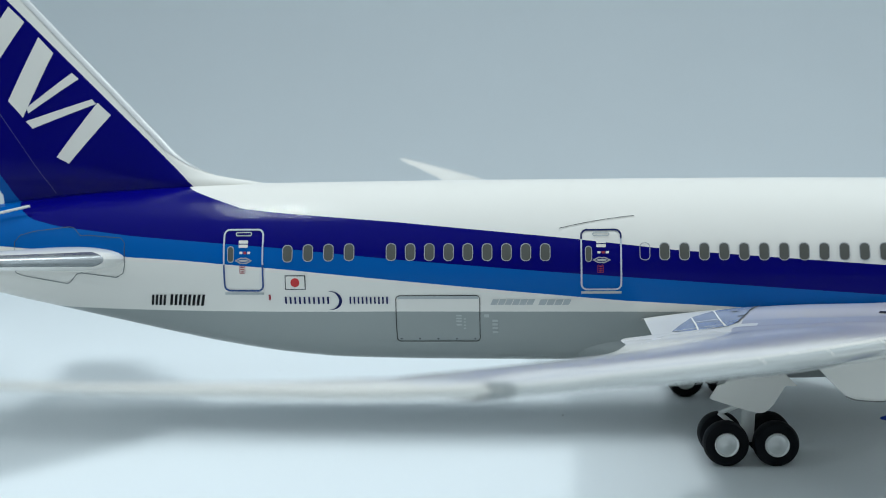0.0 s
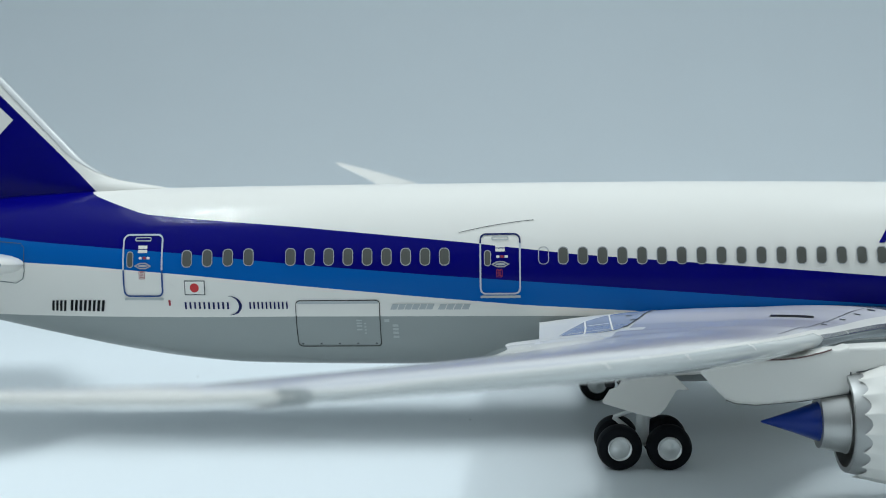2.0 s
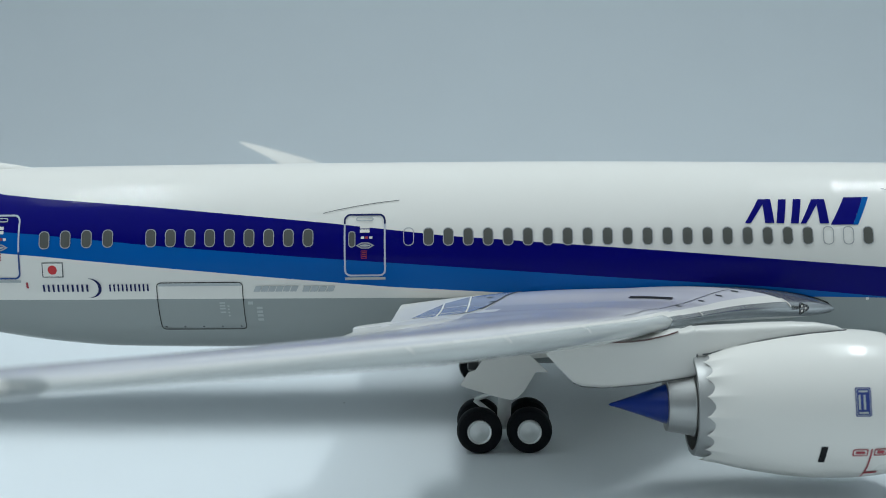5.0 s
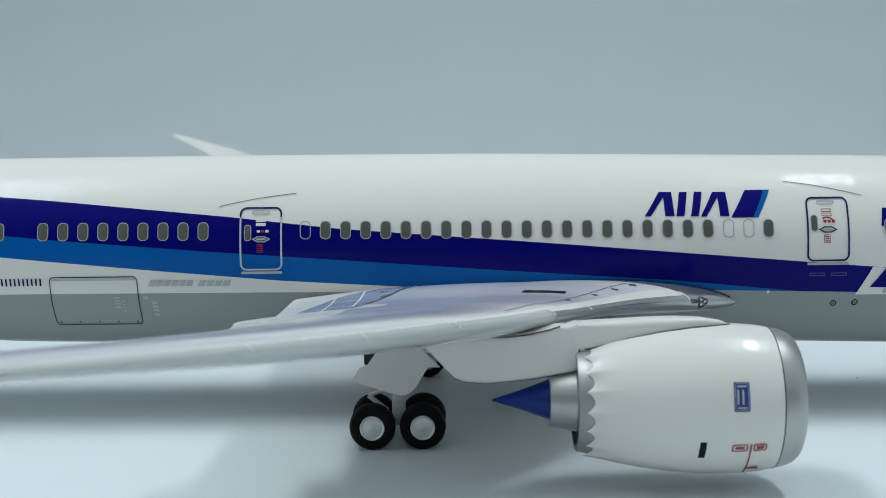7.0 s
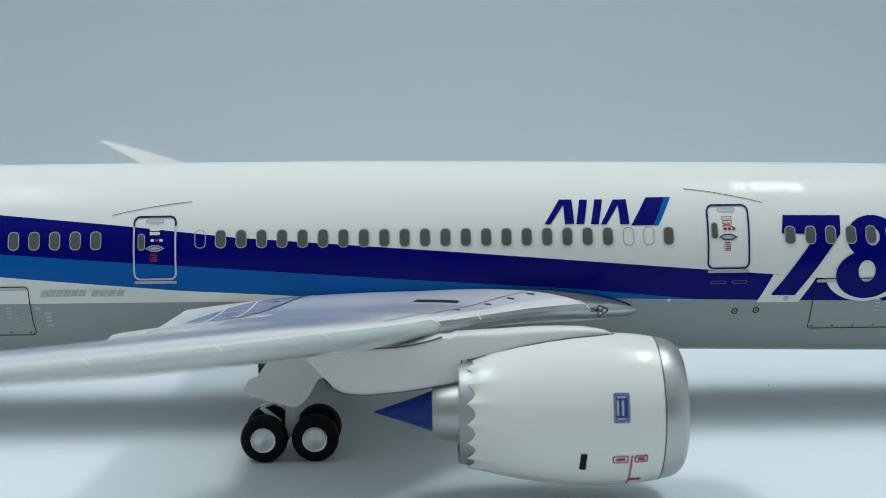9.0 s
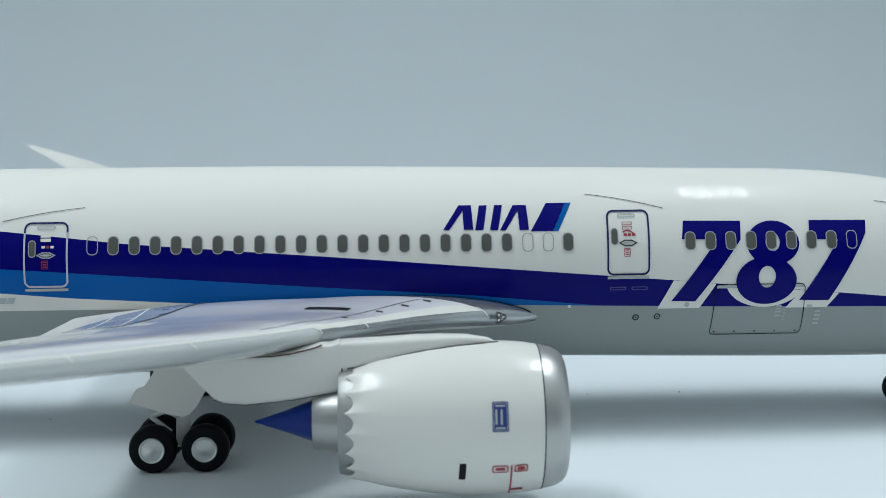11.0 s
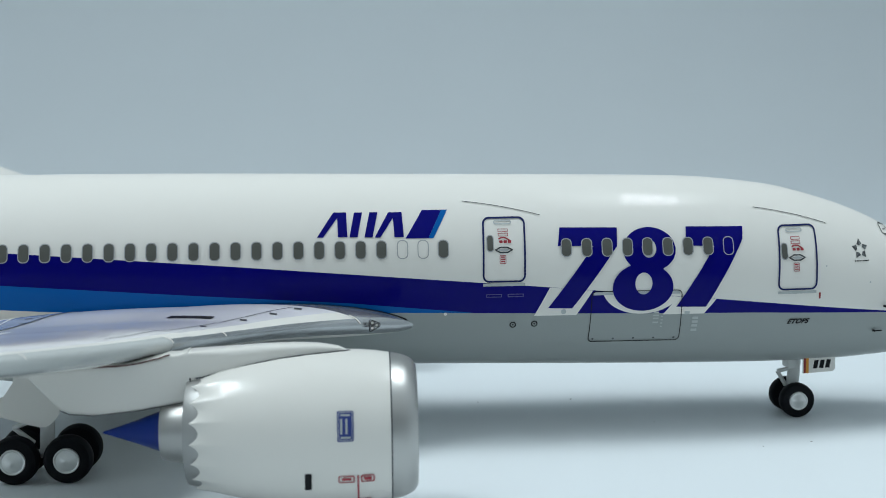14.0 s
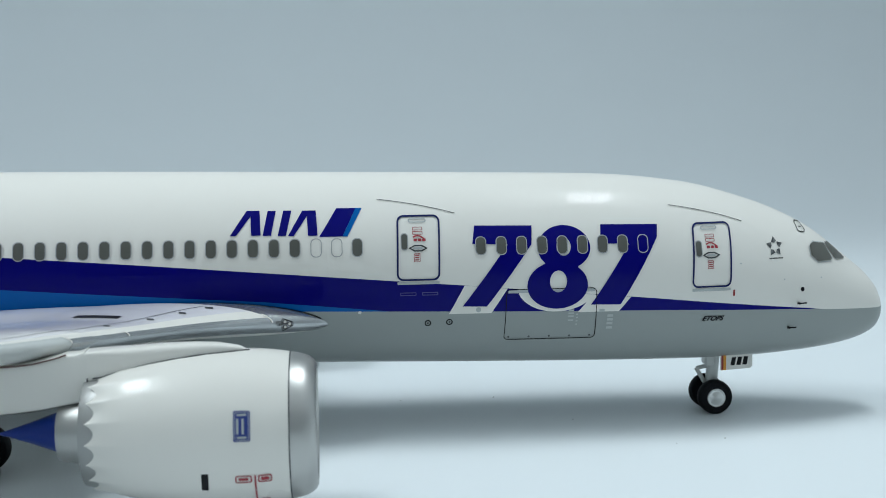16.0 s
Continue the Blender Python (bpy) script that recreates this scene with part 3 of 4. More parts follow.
def fin_edge(lo, hi, side_only):
    """A strip along the fin's nose between two distances behind it."""
    bm, rows = bmesh.new(), []
    for k in range(60):
        z = 8.56 + 8.44 * k / 59
        fade = min(1.0, (z - 8.5) / 0.9)
        if side_only:
            ring = [(FIN_LEAD(z) - d, -fin_side(FIN_LEAD(z) - d, z) - 0.012, z) for d in (lo * fade, hi * fade)]
        else:
            ds = [hi * fade * (1 - j / 8) ** 2 for j in range(9)]
            ring = [(FIN_LEAD(z) - d + 0.012, -fin_side(FIN_LEAD(z) - d, z) - 0.012, z) for d in ds] + [(FIN_LEAD(z) - d + 0.012, fin_side(FIN_LEAD(z) - d, z) + 0.012, z) for d in ds[::-1]]
        rows.append([bm.verts.new(p) for p in ring])
    for a, b in zip(rows, rows[1:]):
        for j in range(len(a) - 1):
            bm.faces.new((a[j], a[j + 1], b[j + 1], b[j]))
    return bm


part("leading_edge", fin_edge(0.0, 0.22, False), silver_edge, fin, "satin silver leading edge")
part("edge_seam", fin_edge(0.22, 0.238, True), soft_print, fin, "thin grey seam")


# ---- tailplanes ----
def tail_section(s):
    lead = -19.62 - 0.12 * max(0.0, s - 2.2) - 0.62 * max(0.0, s - 2.9)
    return lead, 6.3 - 0.46 * max(0.0, s - 2.2), 5.88 + 0.085 * (s - 2.2), 0.135 - 0.004 * s


def tailplane(side):
    rings = []
    for k in range(45):
        s = 1.0 + 8.9 * k / 44
        lead, chord, z, thick = tail_section(s)
        rings.append([(lead - u, side * s, z + v) for u, v in foil(chord, thick, 18, 0.0)])
    return loft(rings)


def tail_edge(side):
    """The bright strip along the nose of the tailplane."""
    bm = bmesh.new()
    rows = []
    for k in range(24):
        s = 3.25 + 6.4 * k / 23
        lead, chord, z, thick = tail_section(s)
        ring = [(u, v) for u, v in foil(chord, thick, 18, 0.0) if u < 0.085 * chord]
        rows.append([bm.verts.new((lead - u + 0.015, side * s, z + v * 1.02)) for u, v in ring])
    for a, b in zip(rows, rows[1:]):
        for i in range(min(len(a), len(b)) - 1):
            bm.faces.new((a[i], a[i + 1], b[i + 1], b[i]))
    return bm


for side in (-1, 1):
    stab = part("tailplane", tailplane(side), white_paint, plane, "white horizontal tailplane with bright metal edge")
    part("leading_edge", tail_edge(side), polished, stab, "bright metal leading edge")


# ---- landing gear ----
def wheel(x, y, z, r, wide, gear, side, outer=True):
    h = wide / 2
    part("tyre", turned([(-h * 0.9, r * 0.55), (-h, r * 0.72), (-h * 0.85, r * 0.92), (-h * 0.5, r * 0.99), (0, r), (h * 0.5, r * 0.99), (h * 0.85, r * 0.92), (h, r * 0.72), (h * 0.9, r * 0.55)], (x, y, z), 48, "y", True), rubber, gear)
    o = side
    part("hub", turned([(o * h * 0.85, r * 0.545), (o * h * 1.08, r * 0.53), (o * h * 1.11, r * 0.505), (o * h * 1.08, r * 0.47), (o * h * 0.99, r * 0.44), (o * h * 0.98, r * 0.26), (o * h * 1.05, r * 0.22), (o * h * 1.07, r * 0.13), (o * h * 1.09, r * 0.12), (o * h * 1.10, 0.0)], (x, y, z), 36, "y"), hub_paint if outer else hub_inner, gear, "off-white wheel hub" if outer else "grey inner hub")


def main_gear(side):
    g = part("main_gear", merge(rod((0, side * 4.9, 0.7), (0.15, side * 4.9, 4.0), 0.2, 20), rod((-0.72, side * 4.9, 0.66), (0.72, side * 4.9, 0.66), 0.13), rod((-0.72, side * 4.3, 0.66), (-0.72, side * 5.6, 0.66), 0.1), rod((0.72, side * 4.3, 0.66), (0.72, side * 5.6, 0.66), 0.1)), gear_paint, plane, "grey four-wheel main landing gear")
    part("brace", merge(rod((-0.05, side * 5.05, 1.75), (-0.85, side * 5.05, 1.45), 0.07), rod((-0.85, side * 5.05, 1.45), (-0.3, side * 5.05, 1.0), 0.07)), gear_paint, g)
    for x in (-0.72, 0.72):
        for y, o in ((5.5, side), (4.3 - 0.35 * (side > 0), -side)):
            wheel(x, side * y, 0.66, 0.66, 0.54, g, o, o == side or side > 0)
    part("gear_door", slab([(-0.5, 3.4), (-0.55, 2.89), (-0.82, 2.51), (-1.03, 2.44), (-1.25, 2.09), (-1.18, 2.04), (-0.23, 1.74), (0.15, 1.655), (0.26, 1.66), (0.38, 1.72), (0.55, 1.88), (0.87, 2.41), (0.92, 2.45), (1.24, 2.44), (0.72, 2.95), (0.72, 3.4)], side * 5.95, side * 5.85), white_paint, g, "white gear door")
    part("inner_gear_door", slab([(0.6, 3.6), (0.6, 2.5), (1.95, 2.58), (2.0, 3.6)], side * 4.3, side * 4.2), white_paint, g, "white inner gear door")
    # plain dark block inboard of the leg
    part("gear_block", box(-1.03, -0.72, side * 4.1, side * 3.7, 2.14, 3.5, 0.04), dark_well, g, "dark upright block inboard of the gear leg")


for side in (-1, 1):
    main_gear(side)
nose_gear = part("nose_gear", merge(rod((22.82, 0, 0.56), (22.95, 0, 2.2), 0.2, 20), rod((22.82, -0.5, 0.56), (22.82, 0.5, 0.56), 0.09), box(22.6, 22.85, -0.3, 0.3, 1.55, 2.0, 0.03)), gear_paint, plane, "grey two-wheel nose landing gear")
part("torque_link", merge(rod((22.75, 0, 1.5), (22.35, 0, 1.42), 0.07), rod((22.35, 0, 1.42), (22.62, 0, 0.95), 0.07)), gear_paint, nose_gear)
for y, o in ((-0.5, -1), (0.5, 1)):
    wheel(22.82, y, 0.56, 0.56, 0.42, nose_gear, o)
part("gear_door", slab([(22.9, 2.05), (22.9, 1.49), (23.88, 1.55), (23.95, 1.62), (23.95, 2.1)], -0.84, -0.78), white_paint, nose_gear, "white nose gear door")



# ---- print on the hull ----
def window(x, z, blind=False):
    w, h = 0.140, 0.245
    rim, hole = rounded(x - w - 0.026, z - h - 0.026, x + w + 0.026, z + h + 0.026, 0.14, 5), rounded(x - w, z - h, x + w, z + h, 0.12, 5)
    a = on_hull(cut_fill([rim, hole]), 0.032)
    if blind:
        return part("window_outline", a, rim_print, fuselage, "outline of a blanked window")
    b = on_hull(cut_fill([hole]), 0.029)
    n = len(a.faces)
    bm = merge(a, b)
    bm.faces.ensure_lookup_table()
    for f in bm.faces[n:]:
        f.material_index = 1
    return part("window", bm, [rim_print, pane_print], fuselage)


def row_z(x):
    return 6.04 - 0.0082 * (x + 2) - (0.03 if x < -5 else 0) - (0.006 * (-11 - x) ** 2 if x < -11 else 0)


for x in [-14.12 + 0.663 * k for k in range(4)] + [-10.79 + 0.6085 * k for k in range(9)] + [-2.21 + 0.6108 * k for k in range(20)] + [11.23] + [14.91 + 0.6155 * k for k in range(8)]:
    window(x, row_z(x))
for x in (-2.82, 10.02, 10.63, 19.85):
    window(x, row_z(x), True)


def door(x0, z0, x1, z1, upper, lower, split, tilt=0.0, dark=False):
    """A printed cabin door: its outline in two colours, pane, handle, notices and sill."""
    ring = [rounded(x0, z0, x1, z1, 0.2, 6, tilt), rounded(x0 + 0.054, z0 + 0.054, x1 - 0.054, z1 - 0.054, 0.15, 6, tilt)]
    bm = cut_fill(ring)
    bmesh.ops.bisect_plane(bm, geom=bm.verts[:] + bm.edges[:] + bm.faces[:], plane_co=(0, 0, split), plane_no=(0, 0, 1), dist=1e-6)
    for f in bm.faces:
        f.material_index = 0 if f.calc_center_median().z > split else 1
    door_ob = part("door", on_hull(bm, 0.022), [upper, lower], fuselage, "outlined cabin door with notices and handle")
    h, cx = z1 - z0, (x0 + x1) / 2
    f = lambda q: z0 + q * h

    def put(loops, mat, lift=0.022):
        return on_hull(cut_fill(loops), lift), mat

    rows = [
        put([rounded(cx - 0.27, f(0.885), cx + 0.27, f(0.95), 0.06, 4, 0), rounded(cx - 0.235, f(0.902), cx + 0.235, f(0.934), 0.025, 4, 0)], silver_print),
        put([rounded(x0 + 0.14, f(0.47), x0 + 0.36, f(0.73), 0.10)], rim_print, 0.018),
        put([rounded(x0 + 0.165, f(0.485), x0 + 0.335, f(0.715), 0.08)], pane_print),
        put([[(cx - 0.28, f(0.5)), (cx - 0.1, f(0.55)), (cx + 0.12, f(0.55)), (cx + 0.30, f(0.5)), (cx + 0.12, f(0.45)), (cx - 0.1, f(0.45))], [(cx - 0.2, f(0.5)), (cx - 0.08, f(0.47)), (cx + 0.1, f(0.47)), (cx + 0.22, f(0.5)), (cx + 0.1, f(0.53)), (cx - 0.08, f(0.53))]], rim_print if dark else line_print),
        put([oval(cx + 0.01, f(0.5), 0.16, 0.035, 16)], silver_print),
    ]
    ink = white_print if dark else red_print
    for q0, q1 in ((0.705, 0.755), (0.77, 0.82)):
        loops = [rounded(cx - 0.15, f(q0), cx + 0.15, f(q1), 0.015, 2)]
        if not dark:
            loops.append(rounded(cx - 0.134, f(q0) + 0.016, cx + 0.134, f(q1) - 0.016, 0.01, 2))
        rows.append(put(loops, ink))
    for k in range(3):
        rows.append(put([rounded(cx - 0.12 + 0.13 * k, f(0.605), cx - 0.02 + 0.13 * k, f(0.645), 0.015, 2)], red_print if not dark or k == 1 else white_print))
    rows.append(put([rounded(cx - 0.12, f(0.29), cx + 0.07, f(0.42), 0.02, 2), rounded(cx - 0.105, f(0.298), cx + 0.055, f(0.412), 0.015, 2)], red_print))
    for q in (0.315, 0.35, 0.385):
        rows.append(put([rounded(cx - 0.085, f(q), cx + 0.035, f(q) + 0.03, 0.008, 2)], red_print))
    if not dark:
        rows.append(put(stroke([(cx - 0.14, f(0.665)), (cx - 0.05, f(0.688)), (cx + 0.06, f(0.685)), (cx + 0.2, f(0.64))], 0.04), red_print))
    for bm, mat in rows:
        part("door_notice", bm, mat, fuselage)
    decal("door_sill", [[(x0 + 0.02, z0 - 0.11), (x1 - 0.02, z0 - 0.11), (x1 - 0.02, z0 - 0.03), (x0 + 0.02, z0 - 0.03)]], soft_print, fuselage, "pale door sill", 0.02)
    return door_ob


door(-16.24, 4.84, -14.91, 6.83, pale_line, door_blue, 5.70, 0.0, True)
door(-4.82, 4.85, -3.53, 6.74, door_line, pale_line, 6.44, 0.0, True)
door(12.38, 4.92, 13.67, 6.83, door_line, door_line, 0.0, 0.04)
door(21.36, 4.48, 22.62, 6.43, door_line, door_line, 0.0, 0.1)


def line_on_hull(name, points, width, mat, label="", closed=False, lift=0.02):
    return decal(name, stroke(points, width, closed), mat, fuselage, label, lift)


def bent(a, b, c, n=10):
    return [((1 - t) ** 2 * a[0] + 2 * t * (1 - t) * b[0] + t * t * c[0], (1 - t) ** 2 * a[1] + 2 * t * (1 - t) * b[1] + t * t * c[1]) for t in [k / n for k in range(n + 1)]]


line_on_hull("rain_gutter", bent((-5.47, 6.77), (-4.3, 7.03), (-3.11, 7.13)), 0.018, line_print, "thin dark gutter line over a door")
line_on_hull("rain_gutter", bent((11.85, 7.29), (13.0, 7.17), (14.18, 6.86)), 0.018, line_print, "thin dark gutter line over a door")
line_on_hull("rain_gutter", bent((20.83, 6.96), (22.1, 6.78), (23.18, 6.41)), 0.018, line_print, "thin dark gutter line over a door")


def cargo_door(x0, z0, x1, z1, lean0, lean1):
    shape = rounded(x0, z0, x1, z1, 0.13, 5)
    shape = [(x + (lean0 if x < (x0 + x1) / 2 else lean1) * (z1 - z) / (z1 - z0), z) for x, z in shape]
    line_on_hull("cargo_door", shape, 0.024, black_print, "outlined cargo door", True)
    decal("cargo_hinge", [[(x0 + 0.05, z1 - 0.11), (x1 - 0.05, z1 - 0.11), (x1 - 0.05, z1 - 0.02), (x0 + 0.05, z1 - 0.02)]], silver_print, fuselage, "grey hinge strip", 0.018)
    for k in range(5):
        x = x0 + lean0 + 0.14 + (x1 + lean1 - x0 - lean0 - 0.3) * k / 4
        decal("latch", [oval(x, z0 + 0.09, 0.035, 0.03, 12)], line_print, fuselage)
    for q, w in ((0.36, 0.17), (0.44, 0.17), (0.50, 0.17), (0.56, 0.17)):
        decal("notice", [[(x0 + 1.9, z0 + q * (z1 - z0)), (x0 + 1.9 + w, z0 + q * (z1 - z0)), (x0 + 1.9 + w, z0 + q * (z1 - z0) + 0.05), (x0 + 1.9, z0 + q * (z1 - z0) + 0.05)]], soft_print, fuselage)
    for k in range(4):
        decal("notice", [[(x0 + 2.14, z0 + 0.45 + 0.11 * k), (x0 + 2.2, z0 + 0.45 + 0.11 * k), (x0 + 2.2, z0 + 0.49 + 0.11 * k), (x0 + 2.14, z0 + 0.49 + 0.11 * k)]], soft_print, fuselage)
    for q in (0.2, 0.34, 0.46, 0.58):
        z = z0 + 0.08 + q * 1.05
        decal("notice", [[(x1 + 0.38, z), (x1 + 0.56, z), (x1 + 0.56, z + 0.08), (x1 + 0.38, z + 0.08)]], soft_print, fuselage)
    decal("notice", [[(x1 + 0.12, z0 + 0.85), (x1 + 0.28, z0 + 0.85), (x1 + 0.28, z0 + 0.95), (x1 + 0.12, z0 + 0.95)]], soft_print, fuselage)


cargo_door(-10.66, 3.12, -7.99, 4.70, -0.05, -0.03)
cargo_door(15.67, 2.96, 18.40, 4.58, -0.02, 0.05)

# flag, marks and rows of plain bars
decal("flag", [rounded(-14.22, 4.9, -13.55, 5.37, 0.005, 1)], line_print, fuselage, "white flag with red disc in a dark border", 0.016)
decal("flag_field", [rounded(-14.19, 4.93, -13.58, 5.34, 0.005, 1)], white_print, fuselage, "", 0.020)
decal("flag_disc", [oval(-13.89, 5.135, 0.145, 0.145, 32)], red_disc, fuselage, "", 0.024)


def bar_row(name, loops, mat, label):
    for one in loops:
        part(name, on_hull(cut_fill([one]), 0.02), mat, fuselage, label)


bar_row("registration_bar", bars(-18.86, 4.33, -18.3, 4.70, 4, 0.4, 0.1) + bars(-18.2, 4.34, -16.95, 4.72, 8, 0.4, 0.1), black_print, "black slanted bar")
bar_row("title_bar", bars(-14.25, 4.44, -12.72, 4.67, 10, 0.6), navy_line, "thin navy bar")
bar_row("title_bar", bars(-12.15, 4.44, -10.84, 4.67, 10, 0.6), navy_line, "thin navy bar")
crescent = [(-12.75 + 0.36 * math.cos(radians(a)) * 1.0, 4.55 + 0.31 * math.sin(radians(a))) for a in range(-95, 96, 10)]
crescent += [(-12.80 + 0.31 * math.cos(radians(a)), 4.55 + 0.30 * math.sin(radians(a))) for a in range(95, -96, -10)]
decal("crescent", [crescent], navy_line, fuselage, "navy crescent", 0.021)
bar_row("type_bar", bars(-7.66, 4.39, -6.3, 4.57, 6, 0.12, 0.08) + bars(-6.15, 4.38, -5.15, 4.56, 4, 0.14, 0.08), silver_print, "grey slanted bar")
decal("marker", [[(-14.78, 4.55), (-14.71, 4.55), (-14.71, 4.74), (-14.78, 4.74)]], red_print, fuselage)
decal("marker", [[(22.69, 4.19), (22.75, 4.19), (22.75, 4.38), (22.69, 4.38)]], red_dark, fuselage)


# line name as plain leaning shapes, with a two-colour slanted block
def lean_shape(b0, b1, t0, t1, z0, z1):
    return [(b0, z0), (b1, z0), (t1, z1), (t0, z1)]


bar_row("title_shape", [
    [(7.50, 6.33), (7.68, 6.33), (8.10, 6.88), (8.12, 6.33), (8.40, 6.33), (8.36, 7.03), (7.98, 7.03)],
    [(8.46, 6.32), (8.70, 6.32), (8.84, 7.02), (8.60, 7.02)],
    [(8.90, 6.31), (9.14, 6.31), (9.30, 7.02), (9.06, 7.02)],
    [(9.20, 6.30), (9.37, 6.30), (9.76, 6.86), (9.79, 6.30), (10.07, 6.30), (10.02, 7.01), (9.62, 7.01)],
], navy_print, "navy leaning shape")
decal("title_block", [lean_shape(10.12, 10.80, 10.63, 11.21, 6.26, 7.06)], navy_print, fuselage, "navy leaning block")
decal("title_block_edge", [lean_shape(10.80, 10.95, 11.21, 11.39, 6.255, 7.06)], azure_print, fuselage, "azure edge of the block")

# the large number, with white edging where it crosses the stripe
def stripe_top(x):
    return 4.735 - 0.0929 * (x - 14.43)


decal("number_edge", [[(14.40, stripe_top(14.40)), (13.94, 3.86), (15.22, 3.86), (15.70, stripe_top(15.70))]], white_print, fuselage, "white edging", 0.006)
decal("number_edge", [[(x, min(z, stripe_top(x))) for x, z in oval(17.2, 4.70, 1.22, 0.84, 56) if z < 4.62]], white_print, fuselage, "white edging", 0.007)
decal("number_edge", [[(18.30, stripe_top(18.30)), (17.86, 3.82), (19.12, 3.82), (19.47, stripe_top(19.47))]], white_print, fuselage, "white edging", 0.008)
decal("number_seven", [[(14.74, 6.49), (16.48, 6.46), (16.44, 5.92), (15.08, 4.08), (14.35, 4.10), (15.72, 5.93), (14.66, 5.96)]], navy_print, fuselage, "large navy seven", 0.02)
decal("number_seven", [[(18.59, 6.45), (20.36, 6.42), (20.31, 6.05), (19.16, 4.04), (18.25, 4.06), (19.42, 5.87), (18.53, 5.89)]], navy_print, fuselage, "large navy seven", 0.02)
eight = []
for k in range(96):
    a = 2 * math.pi * k / 96
    far = []
    for cx, cz, rx, rz in ((17.42, 5.80, 0.80, 0.65), (17.21, 4.68, 0.92, 0.72)):
        d = Vector((math.cos(a), math.sin(a)))
        o = Vector((17.32 - cx, 5.24 - cz))
        p, q, r = (d.x / rx) ** 2 + (d.y / rz) ** 2, 2 * (o.x * d.x / rx ** 2 + o.y * d.y / rz ** 2), (o.x / rx) ** 2 + (o.y / rz) ** 2 - 1
        disc = q * q - 4 * p * r
        far.append((-q + math.sqrt(disc)) / (2 * p) if disc > 0 else 0)
    eight.append((17.32 + max(far) * math.cos(a), 5.24 + max(far) * math.sin(a)))
decal("number_eight", [eight, oval(17.41, 5.83, 0.22, 0.27, 28), oval(17.23, 4.80, 0.26, 0.33, 28)], navy_print, fuselage, "large navy eight", 0.025)


def lettering(text, x, z, high, wide, mat, label, lean=0.0):
    """A word in the built-in font, laid on the hull."""
    data = bpy.data.curves.new("lettering", "FONT")
    data.body = text
    data.offset = 0.04
    holder = new("lettering", data)
    bpy.context.view_layer.update()
    me = bpy.data.meshes.new_from_object(holder.evaluated_get(bpy.context.evaluated_depsgraph_get()))
    bpy.data.objects.remove(holder)
    bm = bmesh.new()
    bm.from_mesh(me)
    xs, ys = [v.co.x for v in bm.verts], [v.co.y for v in bm.verts]
    for v in bm.verts:
        u, w = (v.co.x - min(xs)) / (max(xs) - min(xs)), (v.co.y - min(ys)) / (max(ys) - min(ys))
        v.co = Vector((x + u * wide + lean * w, 0, z + w * high))
    return part("lettering", on_hull(bm, 0.02), mat, fuselage, label)


lettering("ETOPS", 21.76, 3.41, 0.165, 0.66, black_print, "small black italic word", 0.07)

# rings, dots, probes and hatches on the nose
for x, z in ((13.31, 3.59), (13.96, 3.61)):
    decal("ring_mark", [oval(x, z, 0.1, 0.1, 24), oval(x, z, 0.065, 0.065, 24)], black_print, fuselage)
    decal("ring_dot", [oval(x, z, 0.025, 0.025, 12)], black_print, fuselage)
for x0 in (12.48, 13.13):
    decal("panel_outline", [rounded(x0, 4.47, x0 + 0.48, 4.57, 0.02, 2), rounded(x0 + 0.025, 4.493, x0 + 0.455, 4.547, 0.01, 2)], panel_ink, fuselage)
decal("drain_dot", [oval(14.83, 3.98, 0.08, 0.08, 20)], soft_print, fuselage)
decal("lamp_dot", [oval(11.27, 3.98, 0.05, 0.05, 16)], white_print, fuselage)
star = (24.17, 5.62)
for k in range(5):
    a = radians(90 + 72 * k)
    p = lambda r, off: (star[0] + r * math.cos(a + off) * 0.95, star[1] + r * math.sin(a + off))
    decal("emblem_blade", [[p(0.31, 0), p(0.18, 0.63), p(0.11, 0.1)]], line_print, fuselage)
    decal("emblem_blade", [[p(0.31, 0), p(0.11, 0.1), p(0.18, -0.5)]], dark_emblem, fuselage)
bar_row("emblem_bar", bars(23.93, 5.255, 24.42, 5.29, 9, 0.2), black_print, "tiny black bar")
decal("cockpit_window", [[(25.47, 5.52), (25.52, 5.60), (25.66, 5.655), (26.10, 5.58), (26.28, 5.12), (26.20, 5.08), (25.70, 5.08), (25.47, 5.28)]], pane_print, fuselage, "dark cockpit side window", 0.04)
decal("cockpit_window", [[(26.17, 5.60), (26.36, 5.60), (26.62, 5.36), (26.88, 5.10), (26.84, 5.06), (26.42, 5.09)]], pane_print, fuselage, "dark cockpit front window", 0.04)
line_on_hull("window_frame", [(25.45, 5.53), (25.66, 5.68), (26.13, 5.60), (26.32, 5.10), (26.2, 5.055), (25.68, 5.055), (25.44, 5.27)], 0.025, silver_print, "", True, 0.024)
hatch = [(25.22, 6.27), (25.30, 6.31), (25.47, 6.26), (25.52, 6.02), (25.45, 5.97), (25.27, 5.99), (25.20, 6.05)]
line_on_hull("hatch", hatch, 0.03, black_print, "outlined roof hatch", True)
line_on_hull("hatch_mark", [(25.30, 6.13), (25.42, 6.12)], 0.025, black_print)
decal("static_port", [oval(25.05, 4.28, 0.065, 0.07, 20)], black_print, fuselage)
for x, z in ((24.42, 4.62), (25.75, 4.60), (22.95, 5.17)):
    decal("static_dot", [oval(x, z, 0.025, 0.025, 10)], silver_print, fuselage)


def probe(x, z):
    y = -skin(x, z)
    bm = merge(rod((x, y + 0.05, z), (x, y - 0.12, z), 0.035, 10), rod((x - 0.07, y - 0.11, z), (x + 0.22, y - 0.11, z + 0.01), 0.022, 10))
    part("pitot_probe", bm, black_print, fuselage, "small black probe")


probe(24.93, 3.85)
